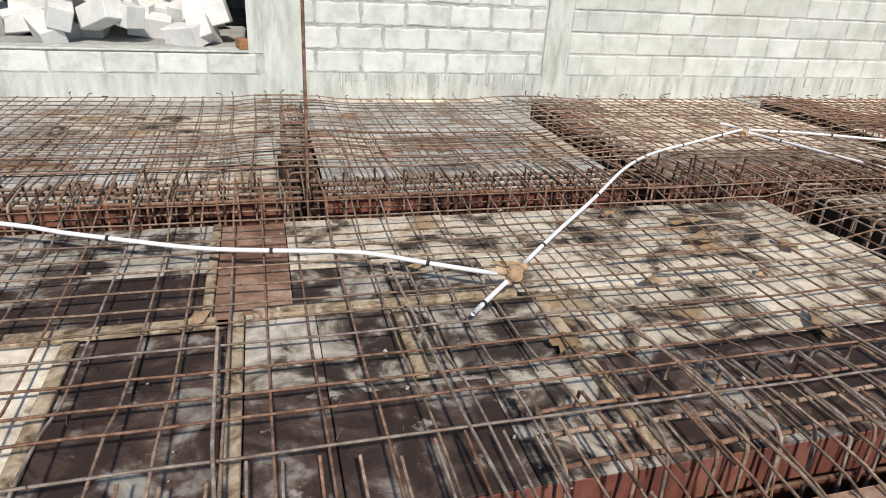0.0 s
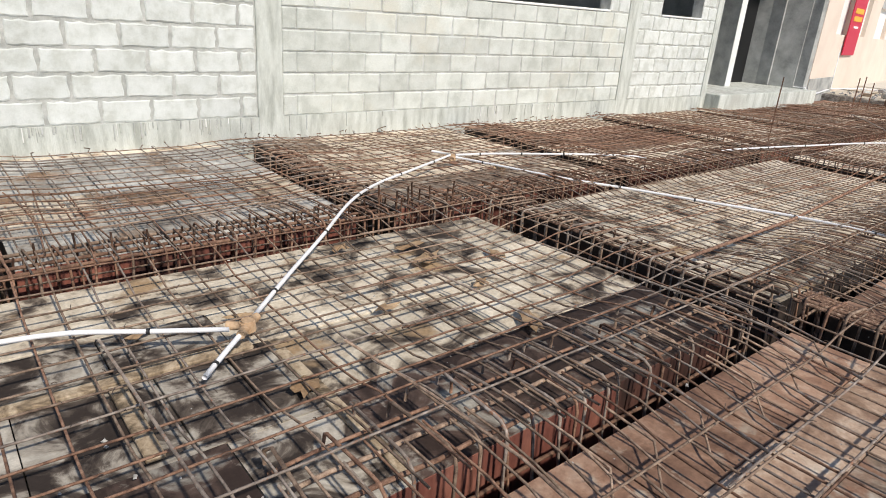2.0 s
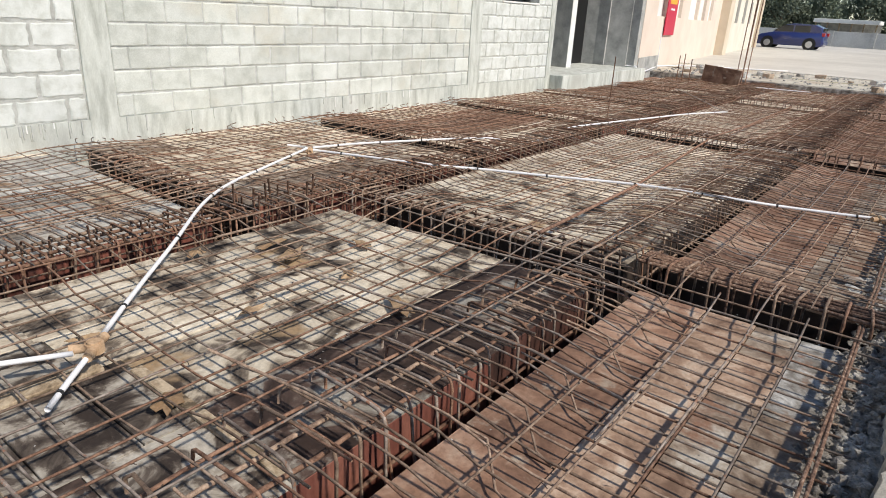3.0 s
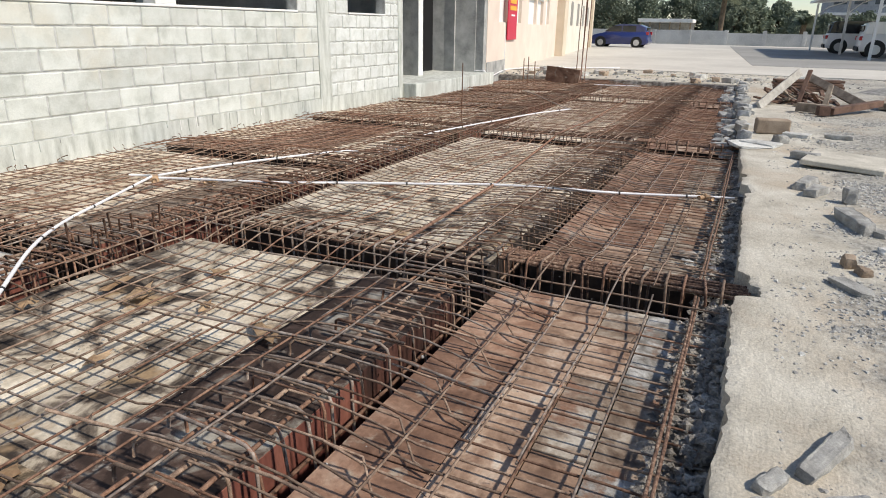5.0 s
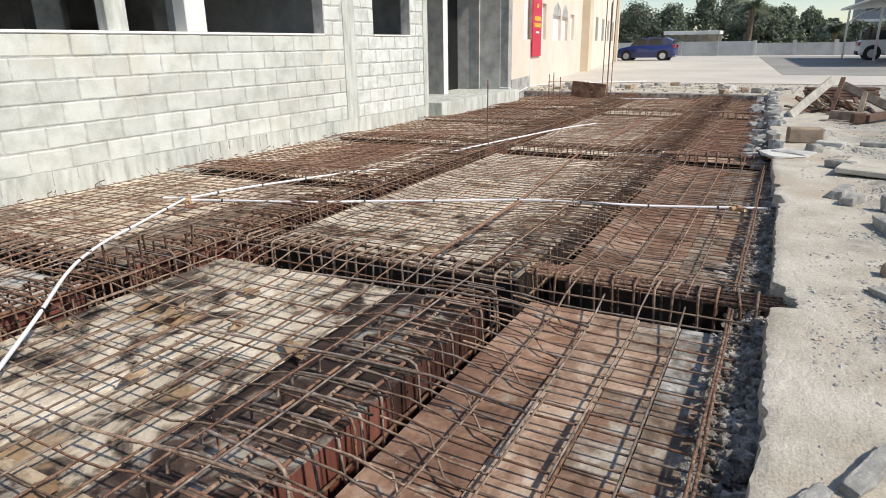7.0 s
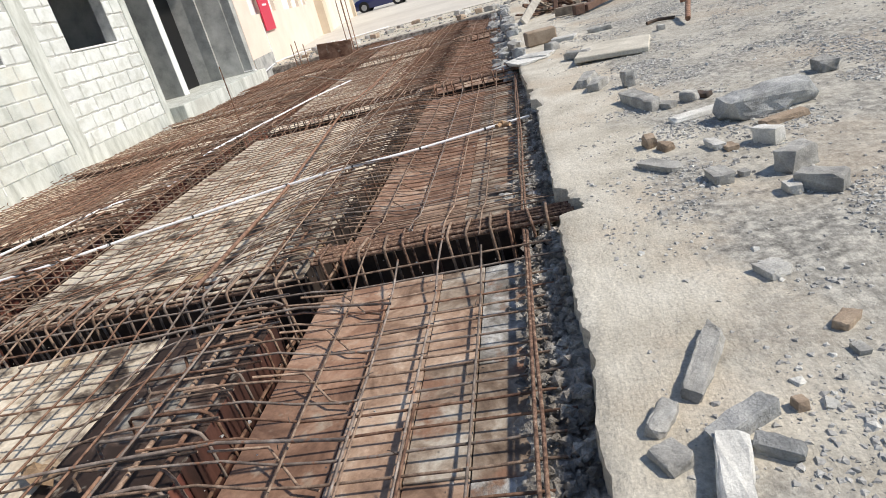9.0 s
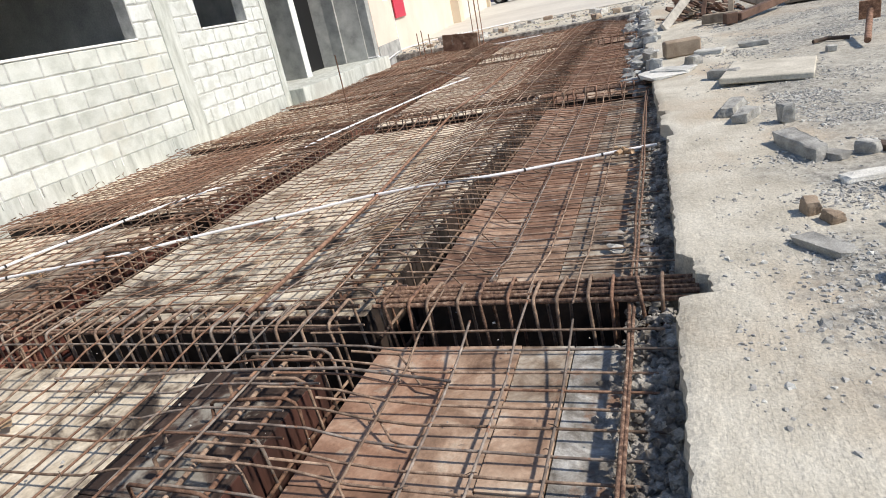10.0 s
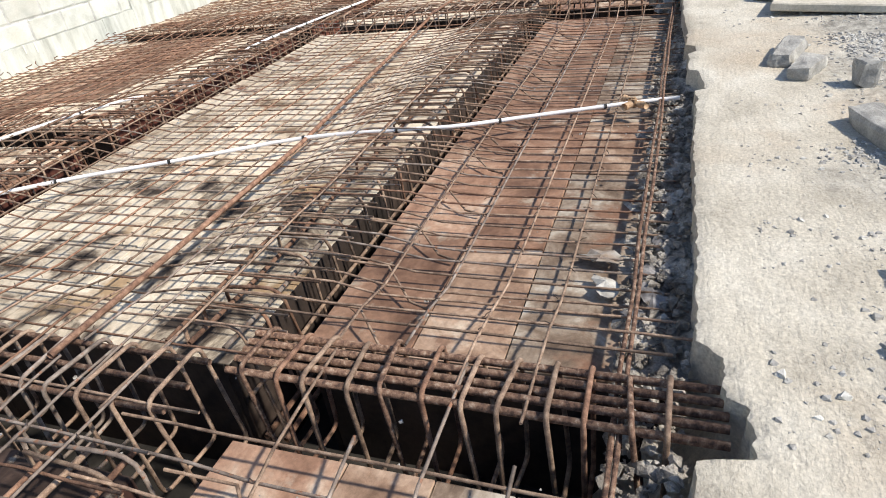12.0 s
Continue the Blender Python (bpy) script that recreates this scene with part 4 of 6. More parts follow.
fbox("wall", (14.5, -0.2, -0.3), (29.2, 0.25, H_B), M_PALEC)
# flat panes on the wall; the shade of the windows is in their tan colour
for k in range(4):
    a = 17.0 + 3.1 * k
    fbox("window", (a, -0.215, 1.4), (a + 1.0, -0.2, 2.5), plain("shaded_pane", (0.30, 0.28, 0.25), 0.5), 0, "shaded window")
fbox("pilaster", (28.6, -0.4, -0.3), (29.4, 0.3, H_B + 0.3), M_CREAM, 0.01)
fbox("roof", (-0.2, -0.25, H_B), (29.4, 7.2, H_B + 0.15), M_CEMENT, 0.01)
fbox("wall", (29.2, 0.25, -0.3), (29.4, 7, H_B), M_CREAM)

# red notice board
M_REDB = plain("red_board", (0.62, 0.03, 0.07), 0.45)
M_YEL = plain("yellow_letters", (0.85, 0.45, 0.05), 0.5)
board = empty("notice_board")
board.matrix_world = FAC @ pose(2.30, -0.06, 0.93)
tagged(board, "tall red notice board with yellow lines, on the wall", "notice board")
part("panel", box((0, 0, 0), (1.3, 0.03, 1.75), 0.006), M_REDB, board)
for z, w, h, m in ((0.98, 0.7, 0.12, M_YEL), (0.80, 0.7, 0.12, M_YEL), (0.64, 0.4, 0.05, M_WHITEP), (1.32, 0.2, 0.12, M_YEL)):
    part("text_bar", box((0.65 - w * 0.65, -0.008, z), (0.65 + w * 0.65, -0.001, z + h)), m, board)

# ---- far ground: paving, asphalt, boundary ----
M_PAVE = surf("paving", [(0.35, (0.50, 0.47, 0.42)), (0.65, (0.62, 0.59, 0.53))], scale=0.25, fine=6, rough=0.9, bump=0.1, rand=0, grain=0.08)
M_ASPH = surf("asphalt", [(0.35, (0.27, 0.265, 0.25)), (0.65, (0.35, 0.34, 0.32))], scale=0.3, fine=8, rough=0.9, bump=0.1, rand=0, grain=0.08)
pv = raw("pavement", [(21.5, -60, 0.09), (64, -60, 0.09), (64, 40, 0.09), (21.5, 40, 0.09), (21.5, -60, 0.03), (64, -60, 0.03), (64, 40, 0.03), (21.5, 40, 0.03)], [(0, 1, 2, 3), (7, 6, 5, 4), (0, 3, 7, 4), (0, 4, 5, 1), (1, 5, 6, 2), (2, 6, 7, 3)], M_PAVE)
tagged(pv, "wide pale concrete parking pavement", "pavement", kind="structure")
av = raw("road", [(27, 0.3, 0.098), (26, -60, 0.098), (60, -60, 0.098), (58.5, 2.4, 0.098), (27, 0.3, 0.05), (26, -60, 0.05), (60, -60, 0.05), (58.5, 2.4, 0.05)], [(3, 2, 1, 0), (4, 5, 6, 7), (0, 1, 5, 4), (1, 2, 6, 5), (2, 3, 7, 6), (3, 0, 4, 7)], M_ASPH)
tagged(av, "grey asphalt parking lane", "road", kind="structure")
bw = empty("boundary_wall", (63, 0, 0.09))
tagged(bw, "low pale rendered boundary wall", "boundary wall", kind="structure")
M_BW = surf("old_render", [(0.35, (0.42, 0.42, 0.41)), (0.65, (0.56, 0.56, 0.54))], scale=0.7, fine=12, rough=0.9, bump=0.15, rand=0.06)
for k in range(-16, 12):
    part("wall_panel", box((0, k * 3 + 0.01, -0.2), (0.2, k * 3 + 2.99, 1.18 if k > 0 else 1.0), 0.01), M_BW, bw)
    part("pier", box((-0.05, k * 3 - 0.15, -0.2), (0.25, k * 3 + 0.15, 1.22), 0.01), M_BW, bw)

# shed roof behind the wall
shed = empty("shed", (75, 9.5, 0))
tagged(shed, "open shed with a pale sheet roof behind the wall", "shed")
part("roof", box((-2, -2.7, 2.0), (2, 2.7, 2.35), 0.02), M_WHITEP, shed)
for k in range(6):
    part("post", box((-1.9, -2.6 + k * 1.0, 0), (-1.8, -2.48 + k * 1.0, 2.0)), M_BATTEN, shed)
part("back", box((1.9, -2.6, 0), (2.0, 2.6, 2.0)), M_INSIDE, shed)

# ---- trees ----
# leaf greens paled and greyed: the haze of distance is put into them
M_LEAF_HAZE = surf("leaves", [(0.35, (0.12, 0.15, 0.105)), (0.5, (0.19, 0.225, 0.16)), (0.7, (0.26, 0.295, 0.215))], scale=0.8, fine=5, rough=0.7, bump=0, rand=0.25, grain=0.35)
M_BARK = surf("bark", [(0.35, (0.09, 0.07, 0.05)), (0.65, (0.18, 0.14, 0.10))], scale=4, fine=30, rough=0.95, bump=0.5, dist=0.02)


def tree(x, y, h, w, seed, leaves=7500, base=0.12):
    r = random.Random(seed)
    g = empty("tree", (x, y, 0.0))
    tagged(g, "broad dark green leafy tree behind the wall", "tree", group="trees behind the wall")
    v, f = tube_data([(0, 0, -0.2), (0.05 * h * r.uniform(-1, 1), 0.05, h * 0.25), (0.1 * r.uniform(-1, 1), 0, h * 0.6)], 0.12 + 0.02 * h, 7)
    v = [(a * (1 - 0.5 * max(0, c) / h), b * (1 - 0.5 * max(0, c) / h), c) for a, b, c in v]
    raw("trunk", v, f, M_BARK, g, True)
    clumps = []
    for i in range(70):
        a, q = r.uniform(0, 6.28), r.random() ** 0.5
        zz = h * (base + (1 - base) * r.random() ** 0.8)
        k = 1.0 - 0.75 * max(0, (zz / h - 0.55) / 0.45) ** 1.5
        c = (0.5 * w * q * k * math.cos(a), 0.5 * w * q * k * math.sin(a), zz * r.uniform(0.86, 1.0))
        clumps.append((c, r.uniform(0.06, 0.17) * w))
        if i < 7:
            v, f = tube_data([(0, 0, h * 0.3), (c[0] * 0.5, c[1] * 0.5, (h * 0.35 + c[2]) / 2), c], 0.05, 5)
            raw("limb", v, f, M_BARK, g, True)
    vs, fs = [], []
    for _ in range(leaves):
        c, s = r.choice(clumps)
        d = Vector((r.gauss(0, 1), r.gauss(0, 1), r.gauss(0, 0.8)))
        d = d / (d.length + 1e-6) * s * r.uniform(0.3, 1.25)
        p = Vector(c) + d
        n = Vector((r.gauss(0, 1), r.gauss(0, 1), r.gauss(0.5, 1))).normalized()
        t1 = n.orthogonal().normalized() * r.uniform(0.09, 0.19)
        t2 = n.cross(t1).normalized() * r.uniform(0.07, 0.14)
        k = len(vs)
        vs += [tuple(p - t1), tuple(p + t2 + n * 0.03), tuple(p + t1), tuple(p - t2 + n * 0.03)]
        fs.append((k, k + 1, k + 2, k + 3))
    tagged(raw("crown", vs, fs, M_LEAF_HAZE, g), kind="")
    return g


for i, (x, y, h, w) in enumerate([(80, 21, 5.4, 6.5), (82, 17.0, 5.6, 6.0), (84, 13.2, 5.0, 5.0), (90, 10.0, 6.6, 5.5), (92, 7.0, 7.2, 6.0), (86, 3.4, 4.9, 4.5), (88, 1.2, 5.0, 4.0), (90, -1.3, 4.9, 3.6), (86, -3.4, 3.4, 3.2), (88, 5.2, 4.6, 4), (84, -6, 3.0, 3.5), (95, 15, 5.6, 6), (95, 20.5, 5.4, 6), (78, 24, 5.8, 6), (84, -9.5, 3.2, 4)]):
    tree(x, y, h, w, 40 + i)


def palm(x, y, h, spread, seed):
    r = random.Random(seed)
    g = empty("palm_tree", (x, y, 0))
    tagged(g, "date palm with arching feathered fronds", "palm tree")
    v, f = tube_data([(0, 0, -0.2), (0.05, 0.03, h * 0.4), (0, 0, h * 0.72)], 0.24, 8)
    raw("trunk", v, f, M_BARK, g, True)
    vs, fs = [], []
    for i in range(80):
        a, e = r.uniform(0, 6.28), r.uniform(-0.5, 1.35)
        L = spread * r.uniform(0.8, 1.1)
        for j in range(14):
            q = (j + 1) / 14
            rr = L * q * math.cos(e * (1 - 0.3 * q))
            zz = h * 0.72 + L * q * math.sin(e) - 0.9 * L * q * q * 0.5
            p = Vector((rr * math.cos(a), rr * math.sin(a), zz))
            for sgn in (-1, 1):
                t = Vector((-math.sin(a), math.cos(a), -0.5)) * sgn * 0.46 * (1.15 - q) + Vector((math.cos(a), math.sin(a), 0)) * 0.2
                k = len(vs)
                b = Vector((math.cos(a), math.sin(a), 0)) * 0.10
                vs += [tuple(p), tuple(p + t), tuple(p + t * 0.6 + b)]
                fs.append((k, k + 1, k + 2))
    raw("crown", vs, fs, M_LEAF_HAZE, g)


palm(72, 4.0, 6.1, 2.3, 3)
palm(76, -3.4, 3.0, 1.3, 4)

# ---- building far beyond the car park, and the parking shelter ----
M_FARB = surf("far_grey", [(0.35, (0.30, 0.31, 0.33)), (0.65, (0.38, 0.39, 0.41))], scale=0.3, fine=4, rough=0.9, bump=0.05, rand=0.03)
M_FARG = plain("far_glass", (0.05, 0.06, 0.08), 0.15)
fb = empty("office_building", (92, -13, 0))
tagged(fb, "grey office building of several storeys beyond the parking shelter", "building")
part("wall", box((0, -8, 0), (10, 6.8, 11)), M_FARB, fb)
part("roof", box((-0.3, -8.3, 11), (10.3, 7.1, 11.4)), M_FARB, fb)
for fl in range(3):
    part("ledge", box((-0.35, -8.2, 3.2 + fl * 3.0), (-0.002, 7.0, 3.5 + fl * 3.0)), M_WHITEP, fb)
    for k in range(7):
        y = -7.4 + k * 2.05
        wd = part("window", box((-0.06, y, 1.4 + fl * 3.0), (-0.003, y + 1.3, 2.9 + fl * 3.0)), M_FARG, fb)

M_STEEL = plain("white_steel", (0.72, 0.72, 0.70), 0.5)
sh = empty("parking_shelter", (46, -7, 0.1))
tagged(sh, "white steel parking shelter with a slanting sheet canopy", "parking shelter")
for x, y0 in ((6.2, 4.1), (-1.9, 3.05), (-10, 2.6)):
    part("post", box((x - 0.06, y0 - 0.06, 0), (x + 0.06, y0 + 0.06, 3.0)), M_STEEL, sh)
    part("post", box((x - 0.06, -2.8, 0), (x + 0.06, -2.7, 3.3)), M_STEEL, sh)
    v, f = tube_data([(x, y0, 2.2), (x, y0 - 0.6, 2.75), (x, y0 - 1.6, 3.1)], 0.04, 6)
    raw("brace", v, f, M_STEEL, sh)
bm = bmesh.new()
q = [bm.verts.new(p) for p in ((6.6, 4.6, 3.0), (-11, 3.6, 3.05), (-11, -3.5, 3.55), (6.6, -3.5, 3.5))]
fc = bm.faces.new(q)
ex = bmesh.ops.extrude_face_region(bm, geom=[fc])
bmesh.ops.translate(bm, vec=(0, 0, 0.12), verts=[v for v in ex["geom"] if isinstance(v, bmesh.types.BMVert)])
bmesh.ops.recalc_face_normals(bm, faces=bm.faces)
part("canopy", bm, M_STEEL, sh)

# ---- parked cars ----
M_TYRE = plain("tyre", (0.02, 0.02, 0.02), 0.8)
M_RIM = plain("rim", (0.55, 0.55, 0.56), 0.3, 0.6)
M_CGLASS = plain("car_glass", (0.015, 0.017, 0.02), 0.08, 0, 0.6)
M_LAMP_R = plain("tail_lamp", (0.45, 0.02, 0.02), 0.3)
M_LAMP_W = plain("head_lamp", (0.7, 0.7, 0.68), 0.15)


def loft(outline, w, inset):
    """A side outline (x, z) drawn across the width, narrower towards its sides and rounded over."""
    bm = bmesh.new()
    rings = []
    cx = sum(p[0] for p in outline) / len(outline)
    cz = sum(p[1] for p in outline) / len(outline)
    for yy, k in ((-w / 2, inset), (-w / 2 + 0.07, 0.985), (-w * 0.25, 1.0), (w * 0.25, 1.0), (w / 2 - 0.07, 0.985), (w / 2, inset)):
        rings.append([bm.verts.new((cx + (x - cx) * k, yy, cz + (z - cz) * k)) for x, z in outline])
    n = len(outline)
    for a, b in zip(rings, rings[1:]):
        for i in range(n):
            bm.faces.new((a[i], a[(i + 1) % n], b[(i + 1) % n], b[i]))
    bm.faces.new(rings[0][::-1])
    bm.faces.new(rings[-1])
    bmesh.ops.recalc_face_normals(bm, faces=bm.faces)
    return bm


def wheel(g, x, y, r, side):
    wl = new("wheel", None)
    wl.parent = g
    wl.location = (x, y, r)
    bm = bmesh.new()
    bmesh.ops.create_cone(bm, cap_ends=True, segments=24, radius1=r, radius2=r, depth=0.22, matrix=pose(0, 0, 0, 90, 0, 0))
    bmesh.ops.bevel(bm, geom=[e for e in bm.edges if abs(e.verts[0].co.y - e.verts[1].co.y) < 0.01], offset=0.03, segments=2, affect="EDGES")
    part("tyre", bm, M_TYRE, wl)
    bm = bmesh.new()
    bmesh.ops.create_cone(bm, cap_ends=True, segments=20, radius1=r * 0.64, radius2=r * 0.60, depth=0.03, matrix=pose(0, side * 0.115, 0, 90, 0, 0))
    for k in range(5):
        a = k * 2 * math.pi / 5
        box_into(bm, (-0.03, -0.015, 0.05), (0.03, 0.015, r * 0.6), 0, pose(0, side * 0.135, 0, 0, math.degrees(a), 0))
    part("rim", bm, M_RIM, wl)


def car(m, paint, label, L=4.0, H=1.55, W=1.74, suv=False, roof=None):
    g = empty("car")
    g.matrix_world = m
    tagged(g, label, "car", group="parked cars")
    h = H
    if suv:
        body = [(-L / 2, 0.45), (-L / 2 + 0.05, 0.28), (L / 2 - 0.1, 0.28), (L / 2, 0.5), (L / 2 - 0.03, 0.85), (L / 2 - 0.25, 1.02), (L / 2 - 1.15, 1.12), (-L / 2 + 0.1, 1.15), (-L / 2, 0.95)]
        top = [(L / 2 - 1.25, 1.10), (L / 2 - 1.95, h - 0.06), (L / 2 - 2.3, h), (-L / 2 + 0.45, h - 0.03), (-L / 2 + 0.22, h - 0.12), (-L / 2 + 0.08, 1.12)]
    else:
        body = [(-L / 2, 0.42), (-L / 2 + 0.06, 0.2), (L / 2 - 0.12, 0.18), (L / 2, 0.4), (L / 2 - 0.05, 0.66), (L / 2 - 0.35, 0.82), (L / 2 - 1.05, 0.97), (-L / 2 + 0.12, 1.02), (-L / 2 + 0.01, 0.8)]
        top = [(L / 2 - 0.95, 0.94), (L / 2 - 1.75, h - 0.08), (L / 2 - 2.2, h), (-L / 2 + 0.6, h - 0.04), (-L / 2 + 0.22, h - 0.2), (-L / 2 + 0.1, 1.0)]
    part("body", loft(body, W, 0.95), paint, g, "", True)
    part("cabin", loft(top, W - 0.16, 0.93), roof or paint, g, "", False)
    # side windows, laid onto the cabin's flanks
    lo = body[6][1] + 0.06
    for side in (-1, 1):
        yb = side * (W / 2 - 0.078)
        for a, b in ((0.62, -0.18), (-0.26, -1.15)):
            bm = bmesh.new()
            k = h - 0.12
            xs = (a + (0.35 if a > 0 else 0), a - 0.25 if a > 0 else a, b, b)
            vs = [bm.verts.new(p) for p in ((xs[0], yb, lo), (xs[1], yb, k), (xs[2], yb, k), (xs[3], yb, lo))]
            f = bm.faces.new(vs)
            ex = bmesh.ops.extrude_face_region(bm, geom=[f])
            bmesh.ops.translate(bm, vec=(0, side * 0.012, 0), verts=[v for v in ex["geom"] if isinstance(v, bmesh.types.BMVert)])
            bmesh.ops.recalc_face_normals(bm, faces=bm.faces)
            part("side_window", bm, M_CGLASS, g, "dark side window")
        part("tail_lamp", box((-L / 2 - 0.01, side * (W / 2 - 0.12) - 0.11, 0.82), (-L / 2 + 0.16, side * (W / 2 - 0.12) + 0.11, 1.02), 0.02), M_LAMP_R, g, "red tail lamp")
        part("head_lamp", box((L / 2 - 0.3, side * (W / 2 - 0.16) - 0.11, 0.62), (L / 2 - 0.02, side * (W / 2 - 0.16) + 0.11, 0.76), 0.02), M_LAMP_W, g, "clear head lamp")
        r = 0.38 if suv else 0.31
        for x in (L / 2 - 0.82, -L / 2 + 0.75):
            wheel(g, x, side * (W / 2 - 0.10), r, side)
            bm = bmesh.new()
            bmesh.ops.create_cone(bm, cap_ends=True, segments=24, radius1=r + 0.07, radius2=r + 0.07, depth=0.03, matrix=pose(x, side * (W / 2 - 0.002), r + 0.02, 90, 0, 0))
            part("wheel_arch", bm, M_TYRE, g, "dark wheel arch")
    part("rear_window", box((-L / 2 + 0.10, -W / 2 + 0.25, lo + 0.05), (-L / 2 + 0.16, W / 2 - 0.25, h - 0.2), 0.02), M_CGLASS, g, "dark rear window")
    part("rear_bumper", box((-L / 2 - 0.03, -W / 2 + 0.08, 0.3), (-L / 2 + 0.1, W / 2 - 0.08, 0.52), 0.03), M_TYRE if suv else paint, g)
    return g


def carpaint(name, c):
    m = plain(name, c, 0.28, 0.0, 0.5)
    m.node_tree.nodes["Principled BSDF"].inputs["Coat Weight"].default_value = 0.6
    return m


P_BLUE, P_WHITE, P_RED = carpaint("blue_paint", (0.018, 0.03, 0.14)), carpaint("white_car_paint", (0.75, 0.75, 0.74)), carpaint("maroon_paint", (0.16, 0.03, 0.035))
car(pose(48.0, 9.1, 0.09, 0, 0, 90), P_BLUE, "dark blue hatchback parked on the pavement", 4.0, 1.52)
car(pose(47.0, -5.6, 0.1, 0, 0, -90), P_WHITE, "white sport utility car parked under the shelter", 4.7, 1.85, 1.85, True, M_CGLASS)
car(pose(43.8, -6.9, 0.1, 0, 0, -90), P_RED, "maroon sport utility car parked under the shelter", 4.4, 1.7, 1.8, True)
car(pose(40.8, -6.6, 0.1, 0, 0, -90), P_WHITE, "second white sport utility car with tinted windows", 4.6, 1.75, 1.82, True)


# ---- loose things on the old slab ----
def hull_mesh(name, size, seed, pts=16, flat=0.0):
    """A broken prism: the hull of knocked-about corners and a few points on its faces."""
    r = random.Random(seed)
    bm = bmesh.new()
    for i in range(8):
        c = Vector((1 if i & 1 else -1, 1 if i & 2 else -1, 1 if i & 4 else -1))
        for _ in range(3):
            p = Vector((c.x * (1 - 0.5 * r.random() ** 1.6), c.y * (1 - 0.6 * r.random() ** 1.5), c.z * (1 - 0.5 * r.random() ** 1.5)))
            bm.verts.new((p.x * size[0] / 2, p.y * size[1] / 2, (p.z + 1) * size[2] / 2))
    for _ in range(max(4, pts - 12)):
        p = Vector((r.uniform(-1, 1), r.uniform(-1, 1), r.uniform(-1, 1)))
        k = max(abs(p.x), abs(p.y), abs(p.z))
        p = p / k * r.uniform(0.97, 1.06)
        bm.verts.new((p.x * size[0] / 2, p.y * size[1] / 2, (p.z + 1) * size[2] / 2))
    bmesh.ops.convex_hull(bm, input=bm.verts)
    bmesh.ops.delete(bm, geom=[v for v in bm.verts if not v.link_faces], context="VERTS")
    bmesh.ops.recalc_face_normals(bm, faces=bm.faces)
    if max(size) > 0.07:   # broken faces
        bmesh.ops.subdivide_edges(bm, edges=bm.edges, cuts=3 if max(size) < 0.25 else 5, use_grid_fill=True)
        bm.normal_update()
        k = min(size)
        for v in bm.verts:
            q = v.co * (1.4 / k)
            v.co += v.normal * k * (0.12 * noise.noise(q + Vector((seed, 0, 0))) + 0.035 * noise.noise(q * 2.7))
        bm.normal_update()
    return bm


M_CHUNK_PALE = surf("pale_chunk", [(0.35, (0.50, 0.49, 0.46)), (0.65, (0.70, 0.69, 0.65))], scale=6, fine=120, rough=0.95, bump=0.8, dist=0.01, rand=0.1)
M_BRICK = surf("earth_brick", [(0.35, (0.27, 0.20, 0.145)), (0.65, (0.44, 0.35, 0.265))], scale=6, fine=90, rough=0.95, bump=0.7, dist=0.01, rand=0.12)
M_GREYCH = surf("grey_chunk", [(0.35, (0.236, 0.231, 0.218)), (0.52, (0.366, 0.358, 0.336)), (0.7, (0.543, 0.531, 0.496))], scale=7, fine=140, rough=0.95, bump=0.8, dist=0.008, rand=0.15, grain=0.25)


def chunk(x, y, l, w, h, yaw, seed, material, label, sink=0.006, pts=18, tilt=0):
    bm = hull_mesh("rubble", (l * 0.86, w * 0.8, h * 0.72), seed, pts)
    ob = mesh_ob("rubble", bm, material)
    ob.matrix_world = pose(x, y, ground_z(x, y) - sink, tilt, 0, yaw)
    return tagged(ob, label, "rubble", group="rubble on the slab")


G, P, C = M_GREYCH, M_CHUNK_PALE, M_CONC
chunk(2.438, -0.252, 0.374, 0.076, 0.057, -27, 1, G, "long grey broken strip of concrete on the slab", pts=26)
chunk(2.234, -0.097, 0.140, 0.068, 0.050, -32, 2, G, "short grey broken strip of concrete beside a longer one")
chunk(2.110, -0.091, 0.100, 0.093, 0.045, 28, 3, G, "grey broken concrete lump near the slab edge")
chunk(2.186, -0.264, 0.228, 0.072, 0.065, -58, 4, C, "large grey broken concrete lump with a stained end")
chunk(2.029, -0.202, 0.230, 0.094, 0.080, -15, 5, P, "pale broken concrete block with a flat top")
chunk(2.101, -0.317, 0.117, 0.064, 0.050, 60, 6, C, "angular grey concrete lump among gravel")
chunk(2.230, -0.406, 0.040, 0.040, 0.048, 10, 7, M_BRICK, "small brown brick fragment on the slab")
chunk(2.854, -0.573, 0.112, 0.112, 0.048, 20, 8, G, "dark grey flat stone on the dusty slab")
chunk(2.529, -0.638, 0.104, 0.056, 0.040, -45, 9, M_BRICK, "dark brown broken brick on the slab")
chunk(2.404, -0.616, 0.056, 0.040, 0.032, 10, 10, G, "small dark grey stone on the slab")
chunk(3.436, -0.960, 0.20, 0.12, 0.11, 50, 11, G, "grey angular broken concrete block on the slab")
chunk(3.690, -0.964, 0.20, 0.13, 0.14, -60, 12, G, "upright grey broken concrete block on the slab")
chunk(3.446, -0.855, 0.10, 0.08, 0.06, 0, 13, P, "small pale concrete lump beside a block")
chunk(3.710, -0.658, 0.16, 0.12, 0.07, 10, 14, G, "rough grey stone on the dusty slab")
chunk(3.708, -0.758, 0.06, 0.05, 0.04, 10, 15, G, "small grey stone on the dusty slab")
chunk(4.082, -0.986, 0.15, 0.11, 0.12, 40, 16, P, "white angular stone on the slab")
chunk(4.155, -0.764, 0.16, 0.08, 0.06, 10, 17, P, "pale flat stone beside brown fragments")
chunk(4.093, -0.817, 0.10, 0.08, 0.04, 10, 18, M_BRICK, "brown brick fragment beside a pale stone")
